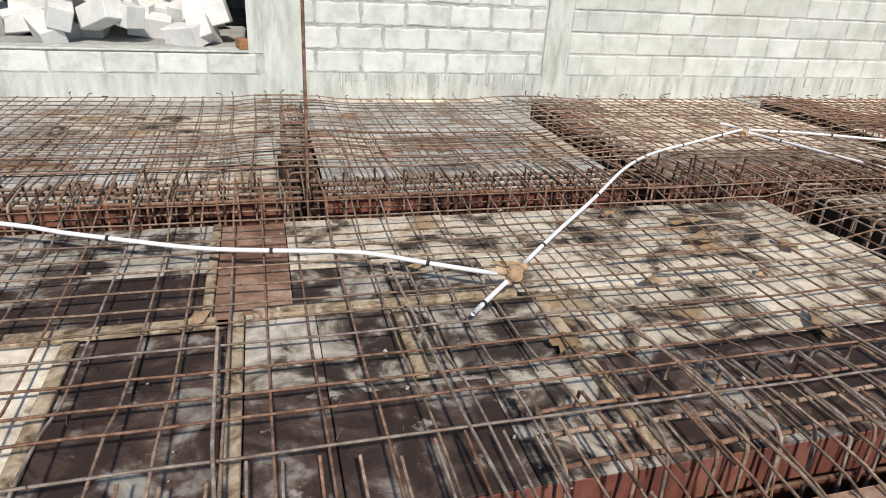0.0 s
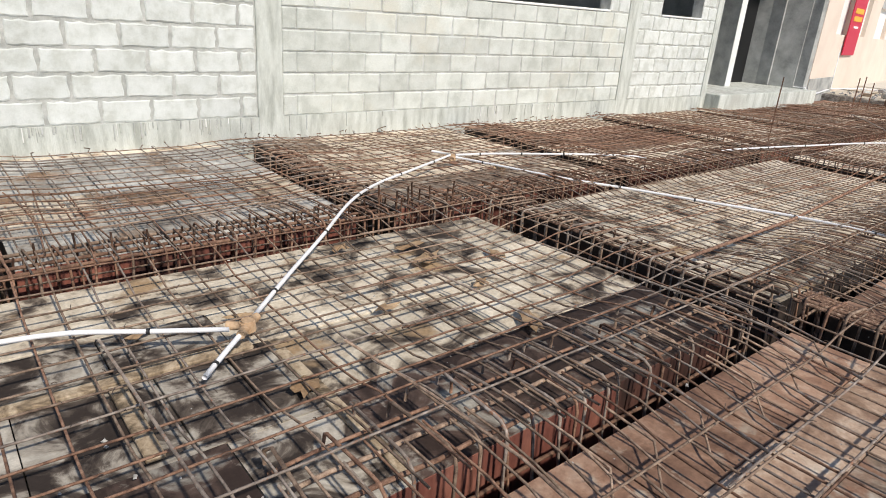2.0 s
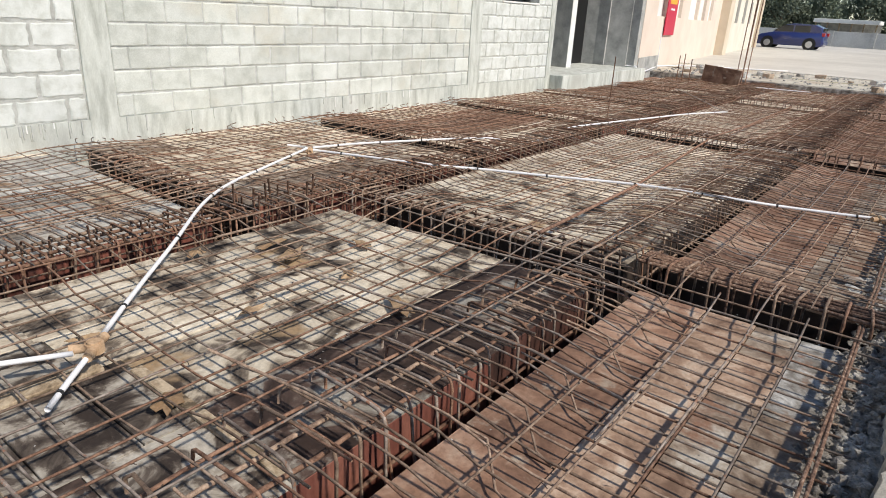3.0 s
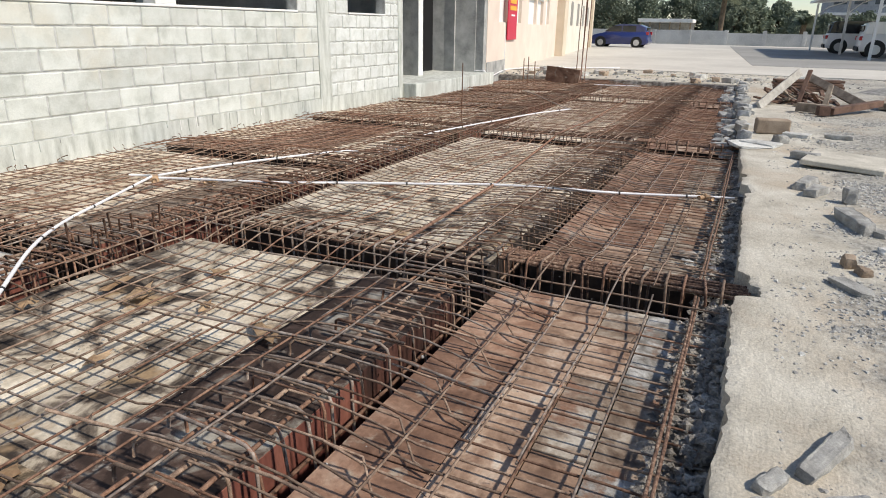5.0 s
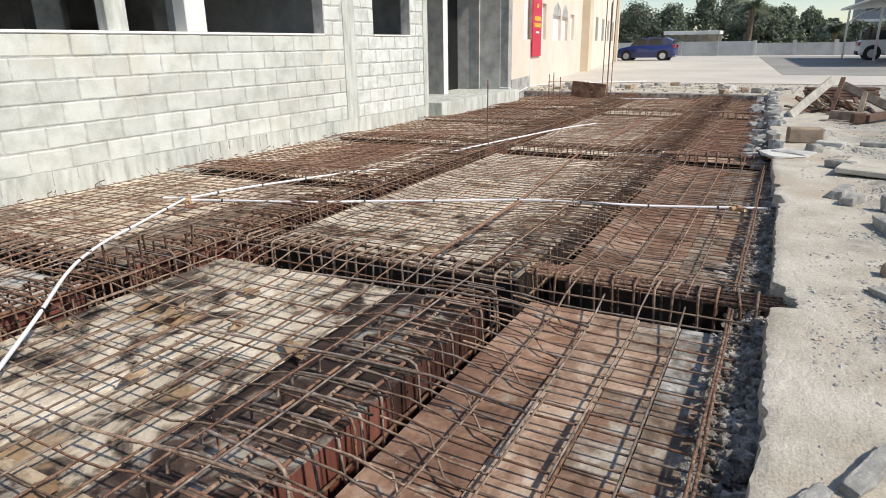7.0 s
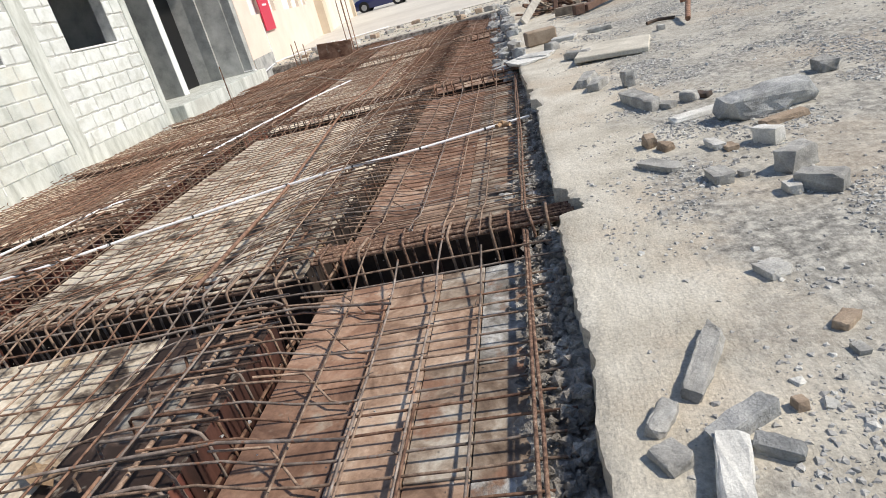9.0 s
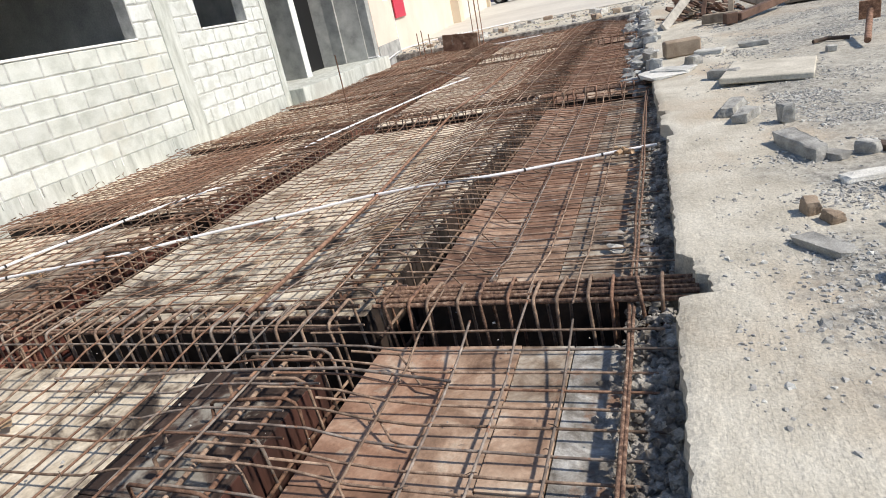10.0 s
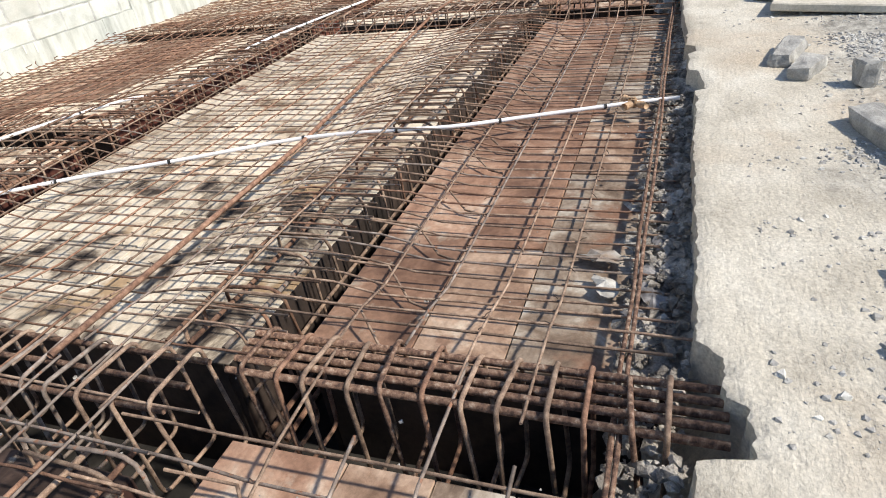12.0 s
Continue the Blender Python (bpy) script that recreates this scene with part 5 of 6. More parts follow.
chunk(4.010, -0.469, 0.26, 0.12, 0.05, 35, 19, G, "flat grey broken slab piece on the ground")
chunk(4.386, -0.495, 0.10, 0.08, 0.09, 5, 20, M_BRICK, "brown grey broken brick standing on the slab")
chunk(4.275, -0.553, 0.10, 0.07, 0.07, 25, 21, M_BRICK, "brown broken brick beside another")
chunk(4.596, -1.153, 0.60, 0.24, 0.20, -75, 22, C, "large rough grey concrete boulder on the slab", pts=40)
chunk(4.361, -1.161, 0.30, 0.10, 0.06, -70, 23, M_BRICK, "flat tan stone beside the concrete boulder")
chunk(5.304, -0.623, 0.55, 0.15, 0.11, 15, 24, G, "long grey broken concrete kerb piece", pts=28)
chunk(5.135, -0.718, 0.22, 0.12, 0.06, 40, 25, G, "flat grey broken concrete piece")
chunk(5.152, -0.896, 0.12, 0.09, 0.09, 40, 26, G, "grey angular stone on the slab")
chunk(5.175, -0.971, 0.14, 0.10, 0.06, 40, 27, M_WIRE, "black burnt scrap on the slab")
chunk(6.420, -0.392, 0.42, 0.14, 0.10, -20, 28, G, "grey broken concrete strip on the slab", pts=26)
chunk(6.147, -0.449, 0.30, 0.14, 0.10, -25, 29, G, "short grey broken concrete strip on the slab")
chunk(5.949, -0.648, 0.12, 0.10, 0.17, 10, 30, G, "upright grey broken concrete flake")
chunk(7.722, -0.454, 0.35, 0.12, 0.12, 55, 31, G, "grey broken concrete lump under a board")
chunk(8.746, -0.250, 0.20, 0.14, 0.13, 30, 32, G, "grey broken concrete lump beside the brown block")
chunk(9.256, -0.436, 0.35, 0.18, 0.08, 70, 33, P, "pale flat broken stone beside the brown block")
chunk(8.366, 0.073, 0.6, 0.45, 0.05, 20, 34, P, "pale flat broken slab piece at the edge")
chunk(8.418, -0.056, 0.5, 0.3, 0.07, 60, 35, P, "pale broken slab piece at the edge")
chunk(9.350, -0.883, 0.36, 0.12, 0.09, 80, 36, G, "grey broken concrete strip on the slab")
chunk(8.291, -1.389, 0.12, 0.10, 0.08, 0, 37, G, "small grey concrete lump")
chunk(5.185, -1.706, 0.18, 0.14, 0.10, 0, 38, G, "grey concrete cube fragment on the slab")
chunk(4.773, -0.873, 0.45, 0.12, 0.05, -75, 39, P, "flat grey broken board of cement beside the boulder")
r2 = random.Random(5)
for i in range(120):   # heap of lumps along the broken far edge
    x = r2.uniform(8.3, 17.6)
    y = slab_edge(x) + r2.uniform(-0.12, 0.25)
    s = r2.uniform(0.05, 0.15)
    ob = mesh_ob("rubble", hull_mesh("rubble", (s * 1.5, s, s * 0.8), 200 + i, 14), r2.choice((G, C, C)))
    ob.matrix_world = pose(x, y, (SLAB_Z if y < slab_edge(x) else DECK + 0.02) - 0.02, r2.uniform(-15, 15), r2.uniform(-15, 15), r2.uniform(0, 180))
    tagged(ob, "broken grey concrete lump along the crumbled slab edge", "rubble", group="lumps along the slab edge")
for i in range(40):   # debris along the far end of the pit
    x, y = r2.uniform(17.6, 20.5), r2.uniform(-1.5, 6.0)
    s = r2.uniform(0.06, 0.2)
    ob = mesh_ob("rubble", hull_mesh("rubble", (s * 1.6, s, s * 0.7), 300 + i, 14), r2.choice((G, C, P, M_BRICK)))
    ob.matrix_world = pose(x, y, SLAB_Z - 0.03, 0, 0, r2.uniform(0, 180))
    tagged(ob, "loose stone beyond the end of the new floor", "rubble", group="stones beyond the new floor")

# brown block, cement board, planks
bm = box((-0.19, -0.10, 0), (0.19, 0.10, 0.175), 0.014)
bb = mesh_ob("earth_block", bm, M_BRICK)
bb.matrix_world = pose(9.46, -0.16, ground_z(9.46, -0.16), 0, 0, -80)
tagged(bb, "brown earthen building block on the slab", "block")
M_BOARDC = surf("cement_board", [(0.35, (0.40, 0.37, 0.31)), (0.65, (0.55, 0.515, 0.445))], scale=4, fine=60, rough=0.9, bump=0.3)
cb = mesh_ob("cement_board", box((-0.44, -0.34, 0), (0.44, 0.34, 0.05), 0.008), M_BOARDC)
cb.matrix_world = pose(7.66, -0.80, ground_z(7.66, -0.8) + 0.01, 2, 1.5, -12)
tagged(cb, "flat pale cement board lying on the slab", "board")
M_TIMBER = surf("old_timber", [(0.35, (0.16, 0.125, 0.095)), (0.65, (0.34, 0.28, 0.22))], scale=5, fine=60, rough=0.9, bump=0.5, rand=0.2)
M_TIMBER_R = surf("red_timber", [(0.35, (0.09, 0.055, 0.043)), (0.65, (0.19, 0.115, 0.085))], scale=5, fine=60, rough=0.85, bump=0.4, rand=0.2)


M_DUSTYW = surf("dusty_wood", [(0.35, (0.30, 0.28, 0.25)), (0.65, (0.46, 0.435, 0.39))], scale=6, fine=70, rough=0.95, bump=0.4)


def plank(a, b, w, h, material, label, name="timber_plank", roll=0):
    a, b = Vector(a), Vector(b)
    L = (b - a).length
    bm = box((0, -w / 2, 0), (L, w / 2, h), 0.005)
    ob = mesh_ob(name, bm, material)
    d = (b - a).normalized()
    q = d.to_track_quat("X", "Z").to_matrix().to_4x4()
    ob.matrix_world = Matrix.Translation(a) @ q @ pose(0, 0, 0, roll)
    return tagged(ob, label, "plank", group="timber heap")


plank((12.45, 0.02, 0.09), (14.2, -0.58, 0.56), 0.14, 0.05, M_DUSTYW, "pale dusty plank leaning on the timber heap", roll=60)
plank((15.2, -0.85, 0.42), (13.3, -1.60, 0.10), 0.15, 0.05, M_TIMBER, "brown thick plank leaning down the timber heap", roll=40)
plank((12.2, -0.55, 0.09), (12.0, -1.02, 0.09), 0.13, 0.13, M_TIMBER, "short square timber lying before the heap")
plank((11.7, -0.80, 0.09), (11.75, -0.95, 0.09), 0.13, 0.14, M_TIMBER_R, "cut red timber end lying before the heap")
plank((11.8, -0.98, 0.10), (12.9, -1.75, 0.16), 0.11, 0.10, M_TIMBER_R, "reddish pole lying before the timber heap")
for k in range(4):
    plank((16.3 + 0.1 * r2.random(), -0.25 - 0.05 * r2.random(), 0.075 + 0.062 * k), (16.6 + 0.2 * r2.random(), -1.5 - 0.1 * r2.random(), 0.075 + 0.062 * k), 0.35, 0.05, M_TIMBER_R, "dark red shutter panel in a stack", "shutter_panel")
for k in range(60):
    x, y = r2.uniform(13.2, 15.4), r2.uniform(-1.3, -0.3)
    a = r2.uniform(0, 3.14)
    z = 0.075
    L = r2.uniform(0.35, 0.9)
    plank((x, y, z), (x + L * math.cos(a), y + L * math.sin(a) * 0.6, z + r2.uniform(0.0, 0.22)), r2.uniform(0.03, 0.08), r2.uniform(0.02, 0.045), r2.choice((M_TIMBER, M_TIMBER_R, M_TIMBER_R)), "broken piece of wood in the timber heap")
plank((13.4, -0.62, 0.09), (13.9, -0.75, 0.62), 0.07, 0.04, M_TIMBER_R, "thin board standing in the timber heap")
plank((13.0, -1.0, 0.09), (13.2, -1.05, 0.42), 0.08, 0.06, M_TIMBER, "grey board end standing in the timber heap")
# empty wooden frame
fr = empty("wooden_frame", (13.9, -2.3, 0.1))
fr.rotation_euler = (0, 0, radians(-12))
tagged(fr, "flat wooden box frame lying on the slab", "frame")
for lo, hi in (((-0.9, -0.35, 0), (0.9, -0.28, 0.1)), ((-0.9, 0.28, 0), (0.9, 0.35, 0.1)), ((-0.9, -0.28, 0), (-0.83, 0.28, 0.1)), ((0.83, -0.28, 0), (0.9, 0.28, 0.1)), ((-0.04, -0.28, 0), (0.04, 0.28, 0.09))):
    part("rail", box(lo, hi, 0.004), M_TIMBER, fr)
part("panel", box((-0.83, -0.28, 0.0), (0.83, 0.28, 0.015)), M_PLY_SAND, fr)
# prop foot: steel tube with a plate
pf = empty("steel_prop", (8.25, -1.66, 0.10))
tagged(pf, "short rusty steel prop with a square plate, lying tilted", "prop")
bar("tube", [(0, 0, 0.03), (0.45, -0.12, 0.12), (0.75, -0.2, 0.2)], 0.028, M_RUST_RED, pf, 10)
part("plate", box((-0.01, -0.09, -0.09), (0.01, 0.09, 0.09), 0.002, pose(0.76, -0.2, 0.2, 0, -15, -15)), M_RUST_RED, pf, "square rusty end plate")
bar("burnt_stick", [(8.79, -1.34, 0.105), (8.86, -1.48, 0.11), (8.76, -1.64, 0.105)], 0.02, M_WIRE, None, 8)
tagged(bpy.data.objects["burnt_stick"], "black charred stick lying on the slab", "stick")

# gravel and crumbs on the slab
def crumbs(name, n, place, smin, smax, material, label, seed):
    r = random.Random(seed)
    vs, fs = [], []
    for _ in range(n):
        x, y, z = place(r)
        s = smin + (smax - smin) * r.random() ** 3
        k = len(vs)
        a0 = r.uniform(0, 6.28)
        for i in range(4):
            a = a0 + i * 1.571 + r.uniform(-0.4, 0.4)
            q = s * r.uniform(0.6, 1.1)
            vs.append((x + q * math.cos(a), y + q * math.sin(a), z - s * 0.2))
        for i in range(3):
            a = a0 + 0.5 + i * 2.09
            q = s * r.uniform(0.4, 0.75)
            vs.append((x + q * math.cos(a), y + q * math.sin(a), z + s * r.uniform(0.22, 0.5)))
        fs += [(k, k + 1, k + 4), (k + 1, k + 5, k + 4), (k + 1, k + 2, k + 5), (k + 2, k + 3, k + 5), (k + 3, k + 6, k + 5), (k + 3, k, k + 6), (k, k + 4, k + 6), (k + 4, k + 5, k + 6)]
    ob = raw(name, vs, fs, material)
    return tagged(ob, label, "gravel", kind="stuff")


M_GRIT = surf("grit", [(0.35, (0.26, 0.255, 0.245)), (0.5, (0.42, 0.41, 0.39)), (0.68, (0.58, 0.57, 0.54))], scale=14, fine=120, rough=0.95, bump=0.3, grain=0.3)


def on_ground(r):
    while True:
        x = r.uniform(0.5, 12)
        y = -0.12 - 3.0 * r.random() ** 1.4
        d = min(1.0, max(0.03, 0.18 + 1.9 * fbm(x, y, 3.0, 1.7)) + 0.9 * math.exp(-((x - 2.15) ** 2 + (y + 0.36) ** 2) / 0.05))
        if r.random() < d * min(1, max(0.03, -y - 0.28) / 0.4) * (1.0 if x < 7 else 0.45):
            return x, y, ground_z(x, y)


crumbs("gravel", 52000, on_ground, 0.002, 0.017, M_GRIT, "fine grey gravel and crumbs strewn over the slab", 3)
crumbs("gravel", 3000, on_ground, 0.003, 0.024, M_CHUNK_PALE, "pale crumbs of broken mortar on the slab", 4)
crumbs("stones", 1100, on_ground, 0.008, 0.036, M_GREYCH, "loose grey stones and mortar lumps on the slab", 14)
crumbs("gravel", 5200, lambda r: (lambda x, y: (x, y, DECK + r.uniform(0.022, 0.04) + 0.05 * max(0, 1 - max(y - 0.06, 0) / 0.13)))(r.uniform(-0.5, 9), r.uniform(0.06, 0.24)), 0.005, 0.034, M_EDGE, "grey crumbs on the broken ledge", 5)
crumbs("gravel", 1200, lambda r: (r.uniform(17.6, 21.5), r.uniform(-4, 6.5), SLAB_Z), 0.01, 0.06, M_CONC, "grey rubble and soil beyond the new floor", 6)

# ---- conduits on the mat ----
M_TAPE = surf("brown_tape", [(0.35, (0.36, 0.225, 0.13)), (0.65, (0.56, 0.39, 0.25))], scale=20, fine=90, rough=0.6, bump=0.4)
M_PAPER_D = surf("dusty_hose", [(0.35, (0.30, 0.24, 0.2)), (0.65, (0.46, 0.40, 0.35))], scale=5, bump=0)
M_BAND = plain("black_band", (0.02, 0.02, 0.022), 0.6)


def spline(pts, step=0.08):
    P = [Vector(p) for p in pts]
    P = [P[0] * 2 - P[1]] + P + [P[-1] * 2 - P[-2]]
    out = []
    for i in range(1, len(P) - 2):
        n = max(2, int((P[i + 1] - P[i]).length / step))
        for k in range(n):
            t = k / n
            a, b, c, d = P[i - 1], P[i], P[i + 1], P[i + 2]
            out.append(0.5 * ((2 * b) + (c - a) * t + (2 * a - 5 * b + 4 * c - d) * t * t + (3 * b - a - 3 * c + d) * t ** 3))
    out.append(P[-2])
    return [tuple(p) for p in out]


def conduit(pts, label, r=0.0105, bands=0.55, under=None):
    if under is not None:   # height taken from the mat
        pts = [(x, y, matz(x, y) + under) for x, y, _ in pts]
    g = empty("conduit", pts[0])
    o = Vector(pts[0])
    tagged(g, label, "conduit", group="white conduits")
    sp = [tuple(Vector(p) - o) for p in spline(pts)]
    bar("pipe", sp, r, M_PVC, g, 10)
    d = 0.3
    for a, b in zip(sp, sp[1:]):
        a, b = Vector(a), Vector(b)
        d -= (b - a).length
        if d < 0:
            d = bands * rng.uniform(0.7, 1.4)
            t = (b - a).normalized() * 0.007
            bar("tie", [tuple(a - t), tuple(a + t)], r + 0.003, M_BAND, g, 10)
    return g


def junction(x, y, z, label, s=1.0):
    g = empty("junction_box", (x, y, z))
    tagged(g, label, "junction box", group="junction boxes")
    bm = bmesh.new()
    bmesh.ops.create_cone(bm, cap_ends=True, segments=16, radius1=0.036 * s, radius2=0.033 * s, depth=0.055, matrix=pose(0, 0, 0.0))
    bmesh.ops.bevel(bm, geom=[e for e in bm.edges if abs(e.verts[0].co.z - e.verts[1].co.z) < 0.01], offset=0.008, segments=2, affect="EDGES")
    part("box", bm, M_TAPE, g)
    for a in (150, 40, 230):
        c, s2 = math.cos(radians(a)), math.sin(radians(a))
        bar("sleeve", [(0.03 * c, 0.03 * s2, 0), (0.085 * c, 0.085 * s2, 0.002)], 0.019, M_TAPE, g, 8)
    return g


conduit([(-3.0, 3.75, 0), (-1.8, 3.50, 0), (-0.81, 3.22, 0), (-0.54, 3.13, 0), (-0.25, 3.02, 0), (0.015, 2.91, 0), (0.25, 2.85, 0), (0.54, 2.80, 0), (0.75, 2.75, 0), (1.0, 2.61, 0), (1.27, 2.465, 0)], "white plastic conduit laid over the mat towards a junction box", under=0.05)
conduit([(1.31, 2.42, 0), (1.19, 2.30, 0), (1.065, 2.17, 0)], "short white conduit stub with a taped end", under=0.05)
conduit([(1.40, 2.52, 0.012), (1.71, 2.84, 0.012), (2.10, 3.21, 0.03), (2.58, 3.69, 0.045), (3.0, 4.02, 0.035), (3.53, 4.30, 0.025), (4.24, 4.65, 0.02)], "white conduit running across the beams between junction boxes")
conduit([(4.26, 4.68, 0.02), (4.19, 4.86, 0.02)], "short white conduit stub behind a junction box")
conduit([(4.30, 4.64, 0.02), (4.72, 4.53, 0.02), (5.15, 4.35, 0.02), (5.68, 4.08, 0.025), (6.2, 3.88, 0.0), (6.55, 3.79, -0.07), (7.1, 3.69, -0.06), (7.4, 3.64, 0.02), (8.14, 3.48, 0.035), (9.04, 3.325, 0.025), (10.1, 3.11, 0.02), (11.05, 2.81, 0.01)], "long curved white conduit crossing several bays")
conduit([(4.28, 4.61, 0.005), (4.40, 4.23, 0.010), (4.54, 3.77, 0.015), (4.68, 3.49, 0.010), (4.96, 3.12, -0.006), (5.22, 2.60, -0.008), (5.51, 2.03, -0.008), (5.58, 1.50, 0.008), (5.59, 1.30, 0.015), (5.65, 1.13, 0.008), (5.80, 0.88, -0.012), (6.00, 0.34, -0.014), (6.06, 0.12, -0.014)], "straight white conduit crossing from wall bay to slab edge")
conduit([(16.0, 3.55, 0.02), (16.25, 2.5, 0.02)], "short white conduit at the far end")
tagged(bar("loose_bar", spline([(13.6, 4.5, 0.03), (12.6, 3.9, 0.05), (11.9, 3.4, 0.02), (11.1, 2.85, 0.0)]), 0.009, M_PAPER_D), "dusty flexible hose running on towards the far bays", "hose")
junction(1.34, 2.45, 0.012, "brown taped round junction box joining conduits")
junction(4.26, 4.64, -0.005, "brown taped junction box near the wall")
junction(6.00, 0.34, -0.014, "small brown taped sleeve on a conduit", 0.5)
junction(4.47, 4.18, -0.02, "small brown round box tied to the mat", 0.9)
# pipe along the foot of the porch
g = empty("water_pipe", (15.7, 6.28, 0.2))
tagged(g, "thin white water pipe along the porch and wall", "pipe")
for pts in ([(0.03, 0.72, 3.0), (0.03, 0.72, 0.03), (0.1, 0.0, 0.03), (0.25, -0.1, -0.12), (2.6, 0.4, -0.08), (4.0, 0.2, -0.08), (6.2, -2.2, -0.1)], [(2.5, 0.38, 1.0), (2.5, 0.36, -0.08)]):
    v, f = tube_data(pts, 0.018, 8)
    raw("pipe", v, f, M_PVC, g)

# ---- upright bars and extra bars ----
def upright(x, y, z0, z1, r, lean, label):
    g = bar("upright_bar", [(x, y, z0), (x + lean * 0.4, y, (z0 + z1) / 2), (x + lean, y, z1)], r, M_RUST_RED, None, 8)
    return tagged(g, label, "rebar", group="upright bars")


upright(0.56, 3.66, PIT, 2.6, 0.009, 0.02, "rusty upright bar standing in a beam cage")
upright(8.85, 3.80, PIT, 0.80, 0.008, 0.0, "short rusty upright bar standing in the mat")
for k, (x, y, l, z) in enumerate(((16.6, 4.15, 0.05, 2.4), (16.7, 4.05, 0.1, 3.0), (16.9, 4.1, -0.02, 2.2), (16.65, 3.95, 0.15, 2.9), (16.0, 5.2, 0.0, 0.6), (15.9, 5.0, 0.0, 0.5), (16.1, 5.35, 0.0, 0.55))):
    upright(x, y, PIT, z, 0.011, l, "rusty column starter bar at the far end")
fbd = mesh_ob("form_panel", box((-0.02, -0.42, 0), (0.02, 0.42, 0.36), 0.004), M_PLY_RED)
fbd.matrix_world = pose(16.3, 4.42, 0.0, 5, 0, 0)
tagged(fbd, "reddish plywood form panel standing on edge", "form panel")
# short stubs standing out of the cage crossing
for k in range(7):
    x, y = 2.80 + 0.09 * k + rng.uniform(-0.03, 0.03), 3.55 + rng.uniform(-0.08, 0.1)
    tagged(bar("upright_bar", [(x, y, -0.2), (x + rng.uniform(-0.03, 0.03), y, 0.10 + rng.uniform(-0.03, 0.05))], 0.007, M_RUST_RED), "short rusty bar end standing out of a cage", "rebar", group="short bar ends")
for k in range(34):
    x, y = -2.6 + 0.17 * k + rng.uniform(-0.05, 0.05), 3.58 + rng.uniform(-0.14, 0.14)
    tagged(bar("upright_bar", [(x, y, -0.2), (x + rng.uniform(-0.03, 0.03), y + rng.uniform(-0.02, 0.02), 0.07 + rng.uniform(-0.03, 0.04))], 0.006, M_RUST_RED), "short rusty bar end standing out of a cage", "rebar", group="short bar ends")
for a, b in ((-3.1, 3.9), (3.7, 8.3)):   # lapped pair of bars along the slab
    for k in range(2):
        pts = [(a + (b - a) * i / 14, 0.20 + 0.018 * k + rng.uniform(-0.006, 0.006), -0.012 + rng.uniform(-0.004, 0.004)) for i in range(15)]
        tagged(bar("loose_bar", pts, 0.0065, M_RUST_FLAKY, None, 8), "flaky rusty bar tied along the edge of the strip", "rebar", group="loose bars")
# thick lapped bar in the second bay, and loose bars
tagged(bar("loose_bar", [(3.7, 1.90, 0.035), (5.44, 2.01, -0.012), (8.1, 2.22, 0.02)], 0.012, M_RUST_RED), "thick dark bar laid along the mat", "rebar", group="loose bars")
tagged(bar("loose_bar", [(8.1, 2.22, 0.045), (10.0, 2.24, -0.012), (12.9, 2.25, 0.01)], 0.012, M_RUST_RED), "thick dark bar laid along the mat", "rebar", group="loose bars")
for k in range(22):   # cranked bars tied across the strip
    x = 0.9 + 0.32 * k + rng.uniform(-0.06, 0.06)
    if 3.45 < x < 4.1 or 8.1 < x < 8.6:
        continue
    s = rng.uniform(0.9, 1.1)
    tagged(bar("cranked_bar", [(x, 1.25, 0.0), (x + 0.02, 1.06, -0.03), (x - 0.12, 0.93, -0.07), (x - 0.12 - 0.02, 0.86, -0.078)], 0.005, M_RUST), "short cranked bar tied down to the strip", "rebar", group="cranked bars")
for k in range(6):   # bars crossing beam and strip, pale from handling
    x = -0.6 + 0.75 * k + rng.uniform(-0.08, 0.08)
    y1 = rng.uniform(2.1, 2.7)
    tagged(bar("loose_bar", [(x, y1, 0.0), (x + 0.02, 1.6, 0.04), (x + 0.05, 1.2, 0.03), (x + 0.06, 0.8, -0.03)], 0.006, rng.choice((M_RUST_GREY, M_RUST))), "bar laid across the beam onto the strip", "rebar", group="loose bars")

vs, fs = [], []
for x, y, dz in TIES:   # twisted ends of tie wire
    z = matz(x, y) + dz + 0.014
    a, L2 = rng.uniform(0, 6.28), rng.uniform(0.012, 0.035)
    p = Vector((x + rng.uniform(-0.02, 0.02), y + rng.uniform(-0.02, 0.02), z))
    q = p + Vector((L2 * math.cos(a), L2 * math.sin(a), rng.uniform(-0.006, 0.02)))
    v, f = tube_data([tuple(p), tuple((p + q) / 2 + Vector((0, 0, 0.004))), tuple(q)], 0.0018, 3)
    k = len(vs)
    vs += v
    fs += [tuple(i + k for i in t) for t in f]
tagged(raw("tie_wire", vs, fs, M_WIRE), "twisted black tie wire ends on the mats", "tie wire", kind="stuff")

# torn brown paper and offcuts on the boards
M_PAPER = surf("brown_paper", [(0.35, (0.24, 0.15, 0.085)), (0.65, (0.42, 0.30, 0.19))], scale=9, fine=60, rough=0.9, bump=0.5)


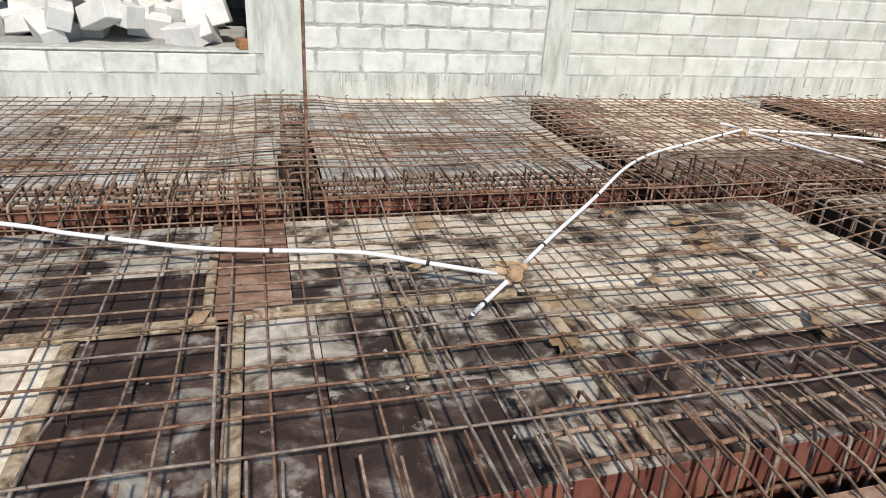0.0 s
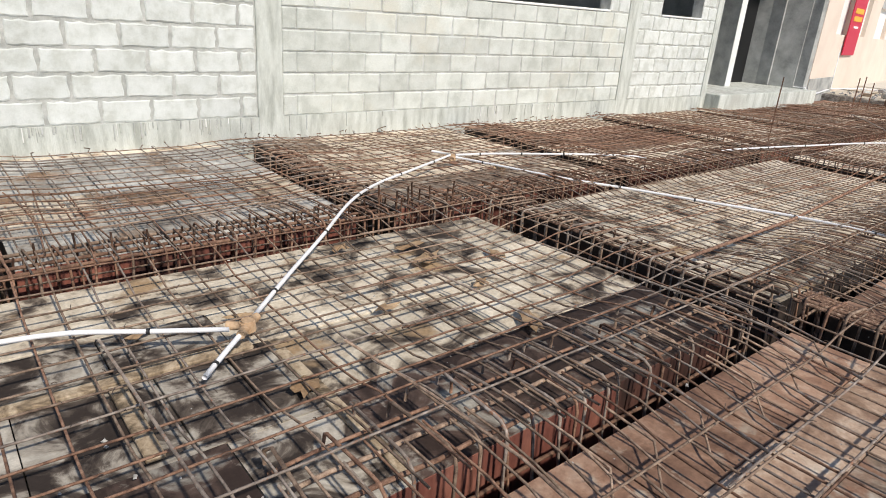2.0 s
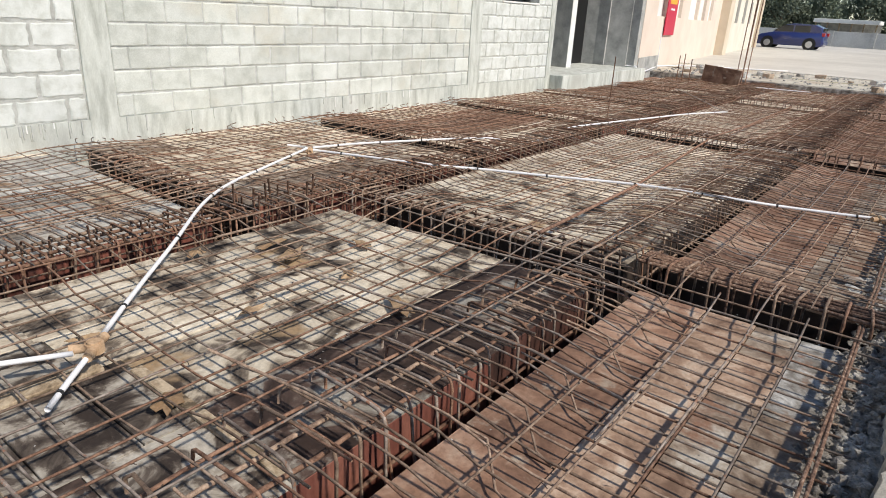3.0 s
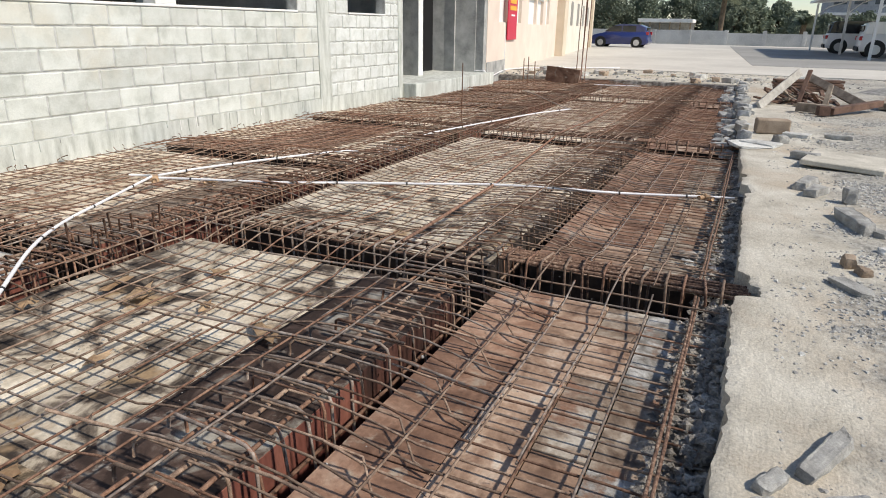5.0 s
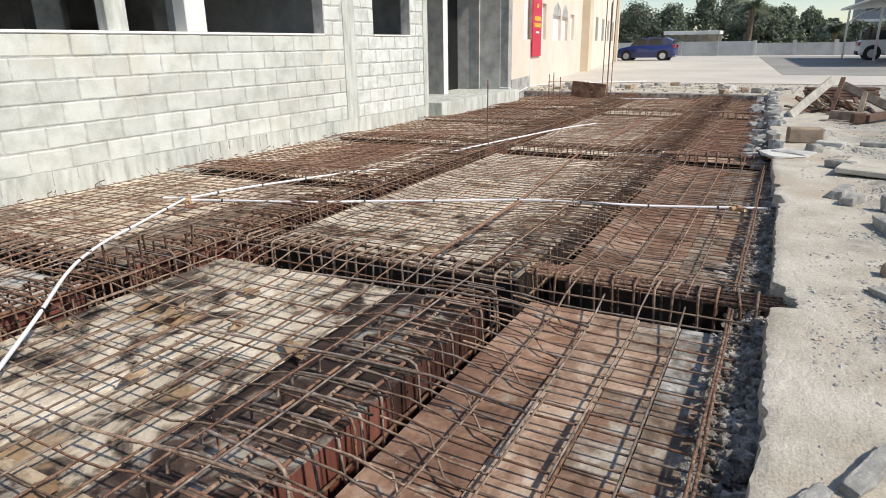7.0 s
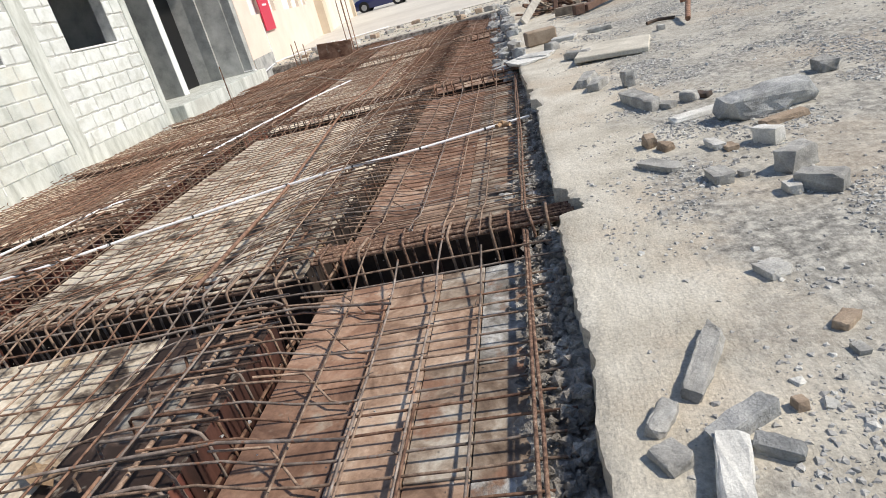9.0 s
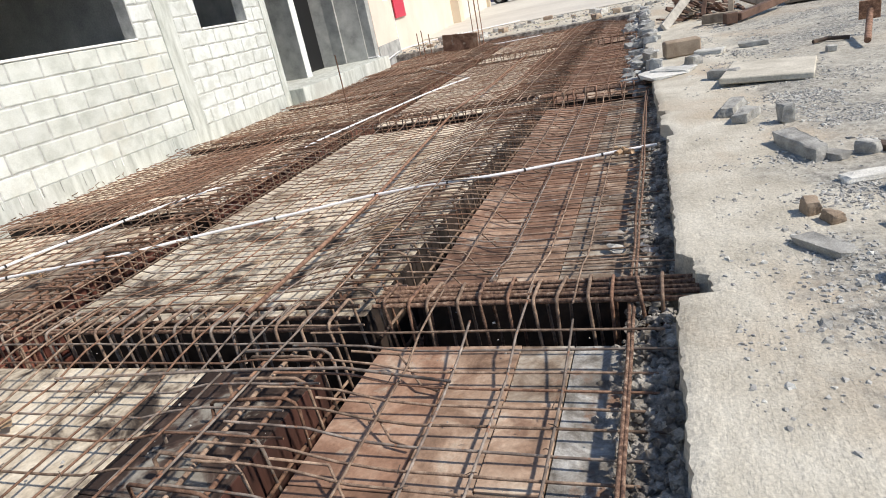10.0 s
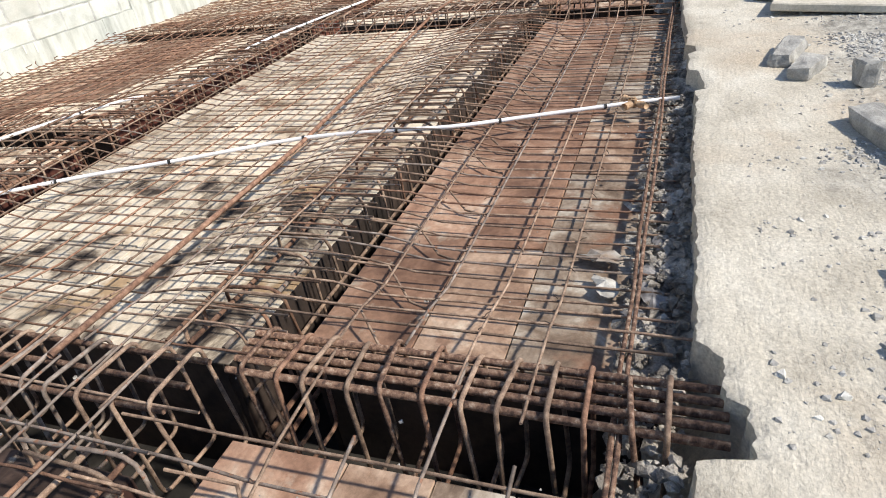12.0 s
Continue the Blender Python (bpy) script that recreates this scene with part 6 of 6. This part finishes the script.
def scrap(x, y, l, w, yaw, material, label, z=DECK + 0.028, cat="paper", name="paper_scrap"):
    r = random.Random(int(x * 1000 + y * 77))
    n = 13
    top, bot = [], []
    for i in range(n):
        a = 2 * math.pi * i / n
        k = r.uniform(0.45, 1.0)
        top.append((l / 2 * k * math.cos(a), w / 2 * k * math.sin(a), r.uniform(0.0, 0.018)))
    vs = top + [(p[0], p[1], p[2] - 0.003) for p in top] + [(0, 0, 0.02), (0, 0, 0.016)]
    fs = []
    for i in range(n):
        j = (i + 1) % n
        fs += [(i, j, 2 * n), (n + j, n + i, 2 * n + 1), (i, n + i, n + j, j)]
    ob = raw(name, vs, fs, material)
    ob.matrix_world = pose(x, y, z, 0, 0, yaw)
    return tagged(ob, label, cat, group="scraps on the boards")


for x, y, l, w, a in ((2.54, 1.98, 0.32, 0.12, 60), (2.23, 3.22, 0.16, 0.09, 20), (2.60, 3.05, 0.30, 0.10, 10), (2.62, 2.42, 0.18, 0.1, 40), (2.02, 2.43, 0.2, 0.08, 0), (1.39, 2.04, 0.2, 0.12, 30), (1.42, 2.69, 0.22, 0.08, -20), (2.56, 2.84, 0.34, 0.14, 20), (0.05, 2.42, 0.22, 0.08, 60), (3.0, 2.7, 0.2, 0.1, 80), (1.0, 2.75, 0.15, 0.07, 10)):
    scrap(x, y, l, w, a, M_PAPER, "torn brown paper under the bars")
M_PLASTIC = surf("grey_plastic", [(0.4, (0.12, 0.115, 0.12)), (0.6, (0.3, 0.29, 0.29))], scale=15, rough=0.45, bump=0.2)
for x, y, l, w, a, m in ((4.45, 0.31, 0.16, 0.10, 20, M_PLY_GREY), (4.60, 0.34, 0.18, 0.10, 80, M_PLY_GREY), (4.53, 0.18, 0.14, 0.12, 30, M_PLASTIC), (4.40, 0.16, 0.2, 0.12, 10, M_PLASTIC), (4.28, 0.2, 0.14, 0.1, 40, M_PLASTIC), (4.9, 0.16, 0.10, 0.06, 70, M_PLASTIC), (4.72, 0.15, 0.16, 0.08, 10, M_PLASTIC)):
    scrap(x, y, l, w, a, m, "crumpled grey scrap caught under the bars", DECK + 0.03, "scrap", "plastic_scrap")
crumbs("mortar_crumbs", 420, lambda r: (r.uniform(-1.5, 8.0), r.uniform(0.3, 3.4), DECK + 0.024), 0.003, 0.013, M_GRIT, "pale crumbs of mortar on the shuttering", 8)

# ---- loose blocks heaped behind the low sill ----
M_LOOSE = surf("loose_block", [(0.35, (0.62, 0.62, 0.61)), (0.65, (0.76, 0.76, 0.75))], scale=5, fine=90, rough=0.95, bump=0.4, rand=0.08, grain=0.08)
lb = bpy.data.meshes.new("loose_block")
bm = box((-0.2, -0.1, -0.1), (0.2, 0.1, 0.1), 0.008)
bm.to_mesh(lb)
bm.free()
lb.materials.append(M_LOOSE)
heap_floor = mesh_ob("block_heap_base", box((-3.3, YB + 0.06, 0.1), (0.2, 8.6, 0.29), 0.02), M_INSIDE)
tagged(heap_floor, "dark raised floor inside the low opening", "floor", kind="structure")
r3 = random.Random(21)
for k in range(64):
    layer = 0 if k < 24 else (1 if k < 46 else (2 if k < 58 else 3))
    x = r3.uniform(-2.9, -0.05) * (1 - 0.04 * layer) - 0.05 * layer
    y = YB + 0.25 + r3.random() * 1.3 + 0.16 * layer
    ob = new("loose_block", lb)
    ob.matrix_world = pose(x, y, 0.39 + 0.165 * layer + r3.uniform(-0.02, 0.03), r3.choice((0, 90)) + r3.uniform(-22, 22), r3.uniform(-26, 26), r3.uniform(0, 180))
    tagged(ob, "loose pale concrete block in an untidy heap", "block", group="heap of loose blocks")
rb = mesh_ob("clay_brick", box((-0.045, -0.08, 0), (0.045, 0.08, 0.09), 0.006), surf("clay", [(0.35, (0.26, 0.13, 0.07)), (0.65, (0.40, 0.21, 0.11))], scale=8, fine=80))
rb.matrix_world = pose(0.20, YB - 0.07, LOW, 0, 0, 15)
tagged(rb, "small orange clay brick on the low sill", "brick")

# heap of dark gravel beyond the timber
vs, fs = [], []
for i in range(25):
    for j in range(25):
        u, v = i / 12 - 1, j / 12 - 1
        d = math.sqrt(u * u + v * v)
        k = max(0.0, 1 - d) ** 0.8
        vs.append((16.8 + 0.75 * u, -2.9 + 1.1 * v, SLAB_Z - 0.03 + 0.26 * k + 0.05 * k * fbm(u, v, 2.0, 6.0) + 0.02 * k * fbm(u, v, 5.0, 25.0, 2)))
for i in range(24):
    for j in range(24):
        a = i * 25 + j
        fs.append((a, a + 25, a + 26, a + 1))
tagged(raw("gravel_heap", vs, fs, M_GREYCH), "low heap of dark grey gravel on the ground", "gravel", kind="stuff")
